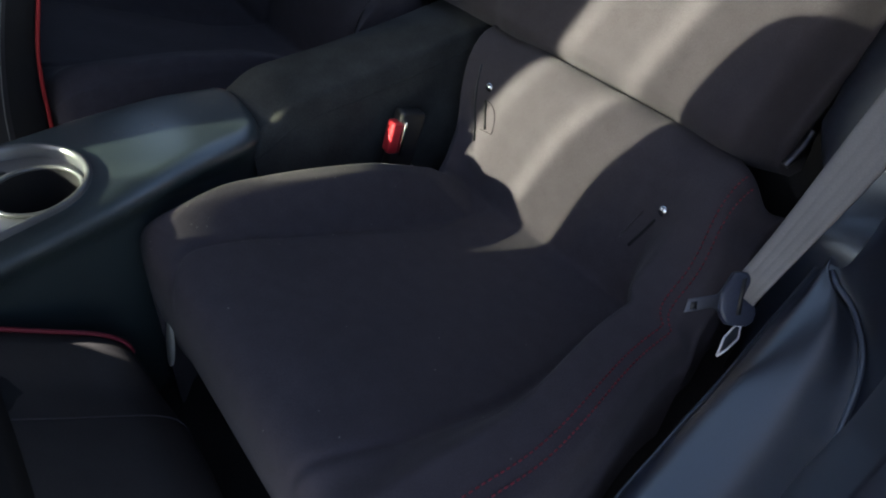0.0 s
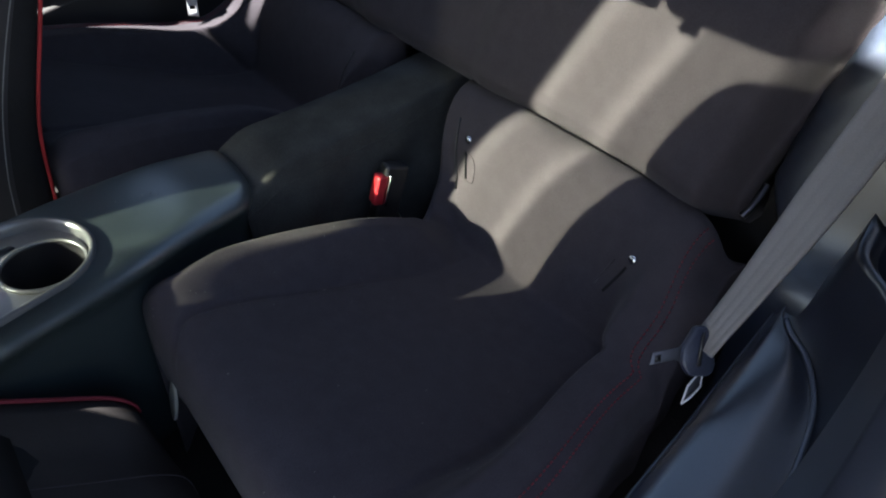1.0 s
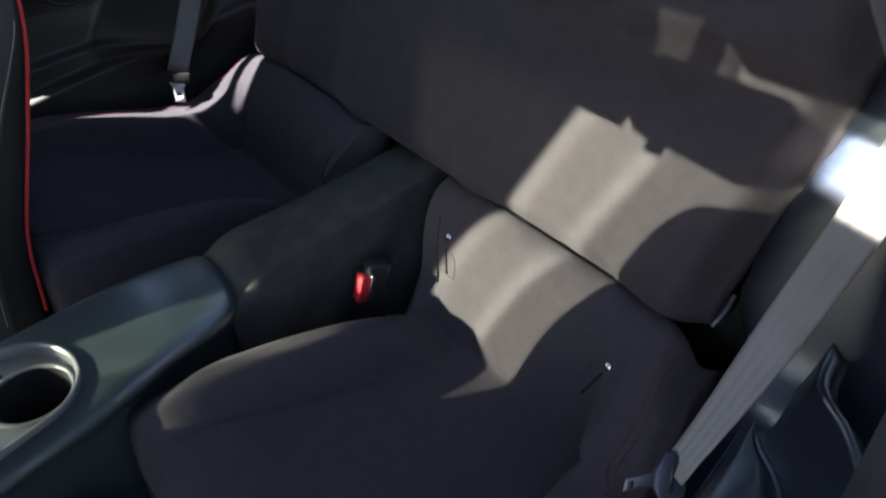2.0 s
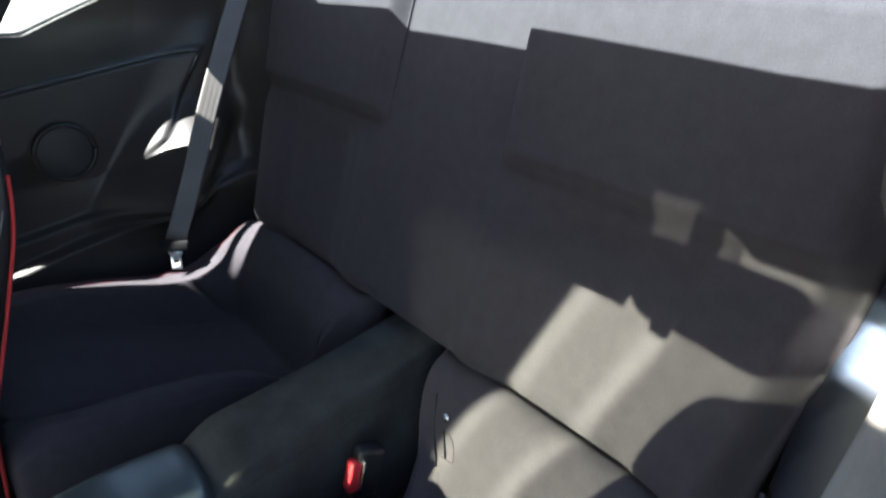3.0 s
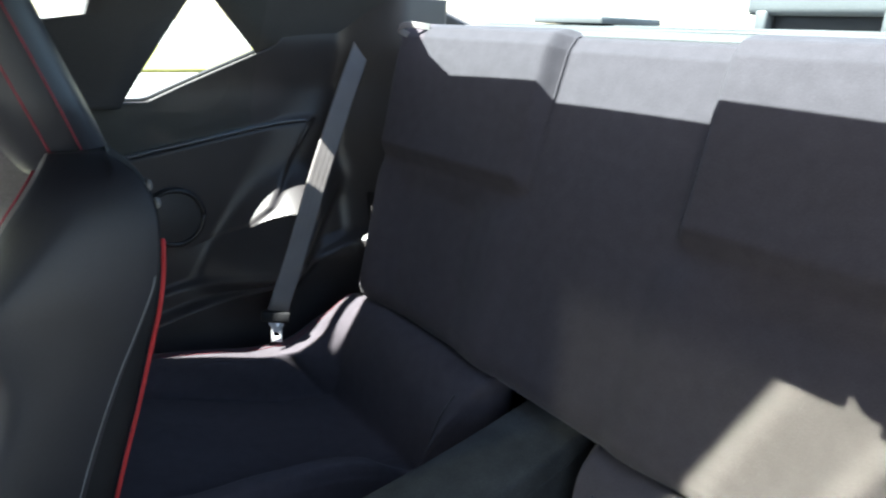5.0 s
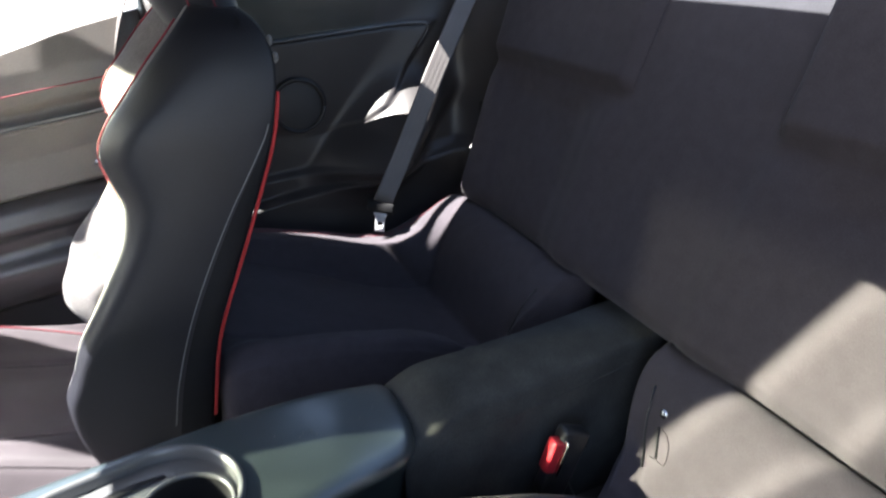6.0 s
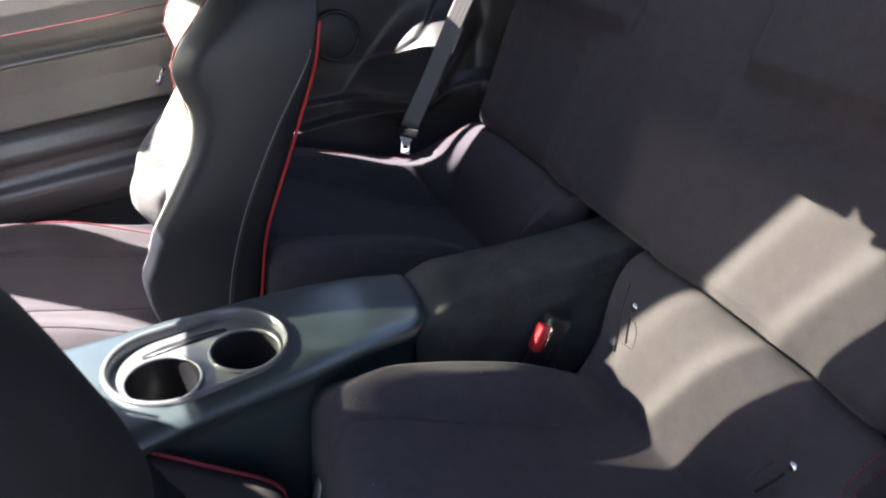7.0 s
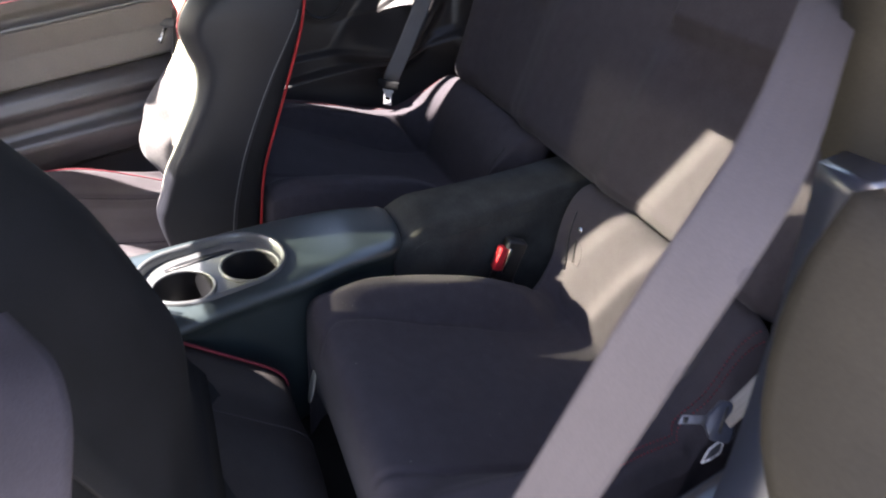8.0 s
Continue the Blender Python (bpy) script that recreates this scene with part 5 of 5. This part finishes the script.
under(near_belt, part("slot", plate(TONGUE_AT - VIEW_UP.cross(VIEW_RIGHT) * 0.0012, [(3, 17), (7, 19), (1, -16), (-3, -16)], 0.002, 0.0), DARK_PLASTIC, near_belt, "dark slot for the webbing"))
blade = [(-14, 5), (-20, 2), (-45, -2), (-49, -15), (-23, -10), (-15, -14)]
under(near_belt, part("tongue", plate(TONGUE_AT + VIEW_UP.cross(VIEW_RIGHT) * 0.004, blade, 0.0026, 0.0008), STEEL, near_belt, "steel tongue"))
under(near_belt, part("tongue_window", plate(TONGUE_AT + VIEW_UP.cross(VIEW_RIGHT) * 0.0032, [(-43, -5), (-37, -4), (-38, -11), (-44, -12)], 0.002, 0.0), DARK_PLASTIC, near_belt, "dark window in the tongue"))
belt("seat_belt", [(-0.785, -0.70, 0.22), (-0.788, -0.685, 0.45), (-0.789, -0.668, 0.60), (-0.79, -0.645, 0.80), (-0.80, -0.60, 0.91), (-0.805, -0.55, 0.99)],
     [(0.95, 0.2, 0.0), (0.95, 0.2, 0.0), (0.95, 0.2, 0.0)], 0.046, "front seat belt hanging against the far door with a bright tongue",
     (-0.785, -0.688, 0.600), (0.1, -0.35, -0.9), (0.4, 0.9, -0.1), group="front belts", cover=SHELF_PLASTIC)


# buckle between tunnel and near cushion
def make_buckle():
    root = thing("belt_buckle", (0.10, -0.15, 0.30), "black belt buckle with a red release button beside the tunnel", "seat belt buckle")
    under(root, part("housing", rbox((0.098, -0.142, 0.350), (0.026, 0.042, 0.11), 0.006, 3, Euler((radians(-14), 0, radians(-8)))), DARK_PLASTIC, root))
    under(root, part("button", rbox((0.102, -0.163, 0.370), (0.021, 0.017, 0.050), 0.004, 3, Euler((radians(-12), 0, radians(-8)))), RED, root, "red release button"))
    under(root, part("slot_plate", rbox((0.106, -0.153, 0.369), (0.024, 0.004, 0.054), 0.0015, 2, Euler((radians(-12), 0, radians(-8)))), CHROME, root, "thin bright slot edge"))
    under(root, part("stalk", tube(polish([(0.095, -0.135, 0.31), (0.10, -0.11, 0.26), (0.11, -0.09, 0.20)], 2), 0.011, 8), DARK_PLASTIC, root))


make_buckle()


# floor anchor of the near belt: a bright steel loop below the tongue
def make_anchor():
    root = thing("belt_anchor", (0.63, -0.17, 0.38), "bright folded steel belt anchor between cushion and trim", "seat belt anchor")
    at = Vector((0.652, -0.150, 0.428))
    under(root, part("plate", plate(at, [(4, 14), (9, 13), (7, 2), (-4, -9), (-13, -15), (-6, 3)], 0.004, 0.001), STEEL, root))
    under(root, part("folded_edge", tube([at + VIEW_RIGHT * (a / 1000) + VIEW_UP * (b / 1000) for a, b in ((-13, -15), (-4, -9), (7, 2), (9, 13), (4, 14), (-6, 3), (-13, -15))], 0.0011, 6), PALE_STEEL, root, "bright folded edge"))


make_anchor()


# latch hardware of the backrest on the near side
def make_latch():
    root = thing("seat_latch", (0.60, 0.06, 0.52), "bright steel backrest latch beside the near side trim", "latch")
    under(root, part("striker", tube(polish([(0.552, 0.058, 0.500), (0.556, 0.070, 0.515), (0.553, 0.090, 0.534)], 2), 0.005, 8), STEEL, root))
    under(root, part("guide", rbox((0.556, 0.124, 0.562), (0.008, 0.014, 0.032), 0.003, 2, Euler((radians(-18), 0, 0))), SHELF_PLASTIC, root, "pale plastic belt guide"))


make_latch()


# ---------------------------------------------------------------- parcel shelf
def make_shelf():
    def fn(u, v):
        x = MID + (u - 0.5) * 1.34
        y = 0.205 + 0.66 * v
        z = 1.043 + 0.022 * smooth(0, 0.25, v) + 0.006 * math.exp(-((v - 0.02) / 0.03) ** 2)
        return (x, y, z - 0.02 * smooth(0.85, 1.0, abs(2 * u - 1)))
    shelf = tagged(finish("parcel_shelf", slab(fn, 40, 60, lambda u, v: (0, 0, -0.03)), SHELF), "grey felt rear parcel shelf in full sun", "shelf")
    for k in range(12):
        y = 0.245 + 0.03 * k
        v = (y - 0.205) / 0.66
        part("rib", tube([Vector(fn(0.03 + 0.94 * i / 24, v)) + Vector((0, 0.004 * math.sin(i * 0.7 + k), 0.0004)) for i in range(25)], 0.0009, 5), SHELF_PLASTIC, shelf)
    lip = [Vector(fn(0.02 + 0.96 * i / 40, 0.005)) + Vector((0, -0.002, -0.002)) for i in range(41)]
    part("front_lip", tube(lip, 0.006, 8), SHELF_PLASTIC, shelf, "rolled grey front lip")
    # speaker covers
    for x in (0.29, MID - (0.29 - MID)):
        root = thing("shelf_cover", (x, 0.42, 1.06), "grey moulded cover plate on the parcel shelf", "cover plate", "shelf covers")
        out = [(x - 0.075, 0.335, 1.067), (x + 0.10, 0.335, 1.067), (x + 0.115, 0.49, 1.067), (x - 0.06, 0.49, 1.067)]
        under(root, part("plate", prism([Vector(p) for p in out], (0, 0, 1), 0.013, 0.003), SHELF_PLASTIC, root))
        for k in range(5):
            y = 0.36 + 0.025 * k
            under(root, part("slot", rbox((x + 0.015, y, 1.0805), (0.12, 0.006, 0.002), 0.0008, 1), DARK_PLASTIC, root))
    # high brake lamp housing on two feet, with a dark gap under it
    root = thing("brake_lamp_housing", (MID + 0.08, 0.52, 1.06), "dark high-mounted brake lamp housing on the parcel shelf", "brake lamp")
    under(root, part("housing", rbox((MID + 0.08, 0.55, 1.115), (0.26, 0.10, 0.05), 0.012), SHELF_PLASTIC, root))
    for dx in (-0.10, 0.10):
        under(root, part("foot", rbox((MID + 0.08 + dx, 0.53, 1.082), (0.022, 0.06, 0.036), 0.005), SHELF_PLASTIC, root))
    under(root, part("lens", rbox((MID + 0.08, 0.555, 1.082), (0.17, 0.07, 0.034), 0.004), DARK_PLASTIC, root, "dark lens"))


make_shelf()


# ---------------------------------------------------------------- front: mirror, visors, front belt
def make_front_bits():
    root = thing("rear_view_mirror", (MIRROR_AT[0], MIRROR_AT[1], MIRROR_AT[2] - 0.06), "black rear-view mirror under the windscreen header", "mirror")
    x, y, z = MIRROR_AT
    under(root, part("housing", prism([Vector((x + a, y - 0.015, z + b)) for a, b in rounded_rect(0.209, 0.098, 0.034)], (0, 1, 0), 0.03, 0.006), DARK_PLASTIC, root))
    under(root, part("glass", prism([Vector((x + a, y + 0.0135, z + b)) for a, b in rounded_rect(0.195, 0.084, 0.030)], (0, 1, 0), 0.003), MIRROR, root, "silvered glass"))
    under(root, part("lever", rbox((x - 0.047, y, z - 0.056), (0.026, 0.012, 0.020), 0.003), DARK_PLASTIC, root))
    under(root, part("arm", tube(polish([(x - 0.04, y - 0.005, z + 0.03), (x - 0.046, y - 0.03, z + 0.06), (x - 0.035, -1.17, 1.22)], 2), 0.017, 10), DARK_PLASTIC, root))
    for a, b, low in VISORS:
        out = [(a, -1.155, 1.222), (b, -1.155, 1.222), (b, -1.13, low), (a, -1.13, low)]
        v = thing("sun_visor", ((a + b) / 2, -1.14, 1.0), "dark cloth sun visor folded down", "sun visor", "sun visors")
        under(v, part("pad", prism([Vector(p) for p in out], (0, 1, 0.1), 0.016, 0.005), HEADLINER, v))
        under(v, part("hinge", tube([(a + 0.02, -1.154, 1.184), (b - 0.02, -1.154, 1.184)], 0.006, 8), DARK_PLASTIC, v))
    # belt of the front seat, hanging close to the door frame
    root = thing("front_seat_belt", (0.70, -0.46, 0.30), "pale grey front seat belt hanging across the open door frame", "seat belt")
    pts = polish(FRONT_BELT, 2)
    line = resample(pts, 24)
    acr = Vector(FRONT_BELT_ACROSS).normalized()
    for k in (-1, 1):
        under(root, part("edge_band", tube([p + acr * (k * 0.0170) for p in line], 0.0015, 6), FRONT_WEB, root, "rolled woven edge"))
    under(root, part("webbing", ribbon(resample(pts, 40), [Vector(FRONT_BELT_ACROSS)] * 40, 0.036, 0.002), FRONT_WEB, root))


make_front_bits()


# ---------------------------------------------------------------- dust and crumbs
def make_crumbs():
    rnd = random.Random(7)
    bm = bmesh.new()
    spots = []
    for k in range(16):
        a, b = rnd.uniform(0.03, 0.20), rnd.uniform(-0.035, 0.045)
        spots.append((cons(a, b, cons_top(a) + 0.0035), rnd.uniform(0.0004, 0.0009)))
    for k in range(36):
        s = rnd.uniform(0.17, 0.62)
        u = rnd.choice((rnd.uniform(0.02, 0.2), rnd.uniform(0.05, 0.95)))
        spots.append((cushion_point(1, u, s) + Vector((0, -0.0003, 0.0006)), rnd.uniform(0.0004, 0.0008)))
    for at, r in spots:
        got = bmesh.ops.create_icosphere(bm, subdivisions=1, radius=r)
        bmesh.ops.scale(bm, vec=(rnd.uniform(0.7, 1.8), rnd.uniform(0.7, 1.8), 0.7), verts=got["verts"])
        bmesh.ops.translate(bm, vec=at, verts=got["verts"])
    tagged(finish("dust", bm, CRUMB), "pale dust and lint on console and seat cloth", "dust", kind="stuff")


make_crumbs()
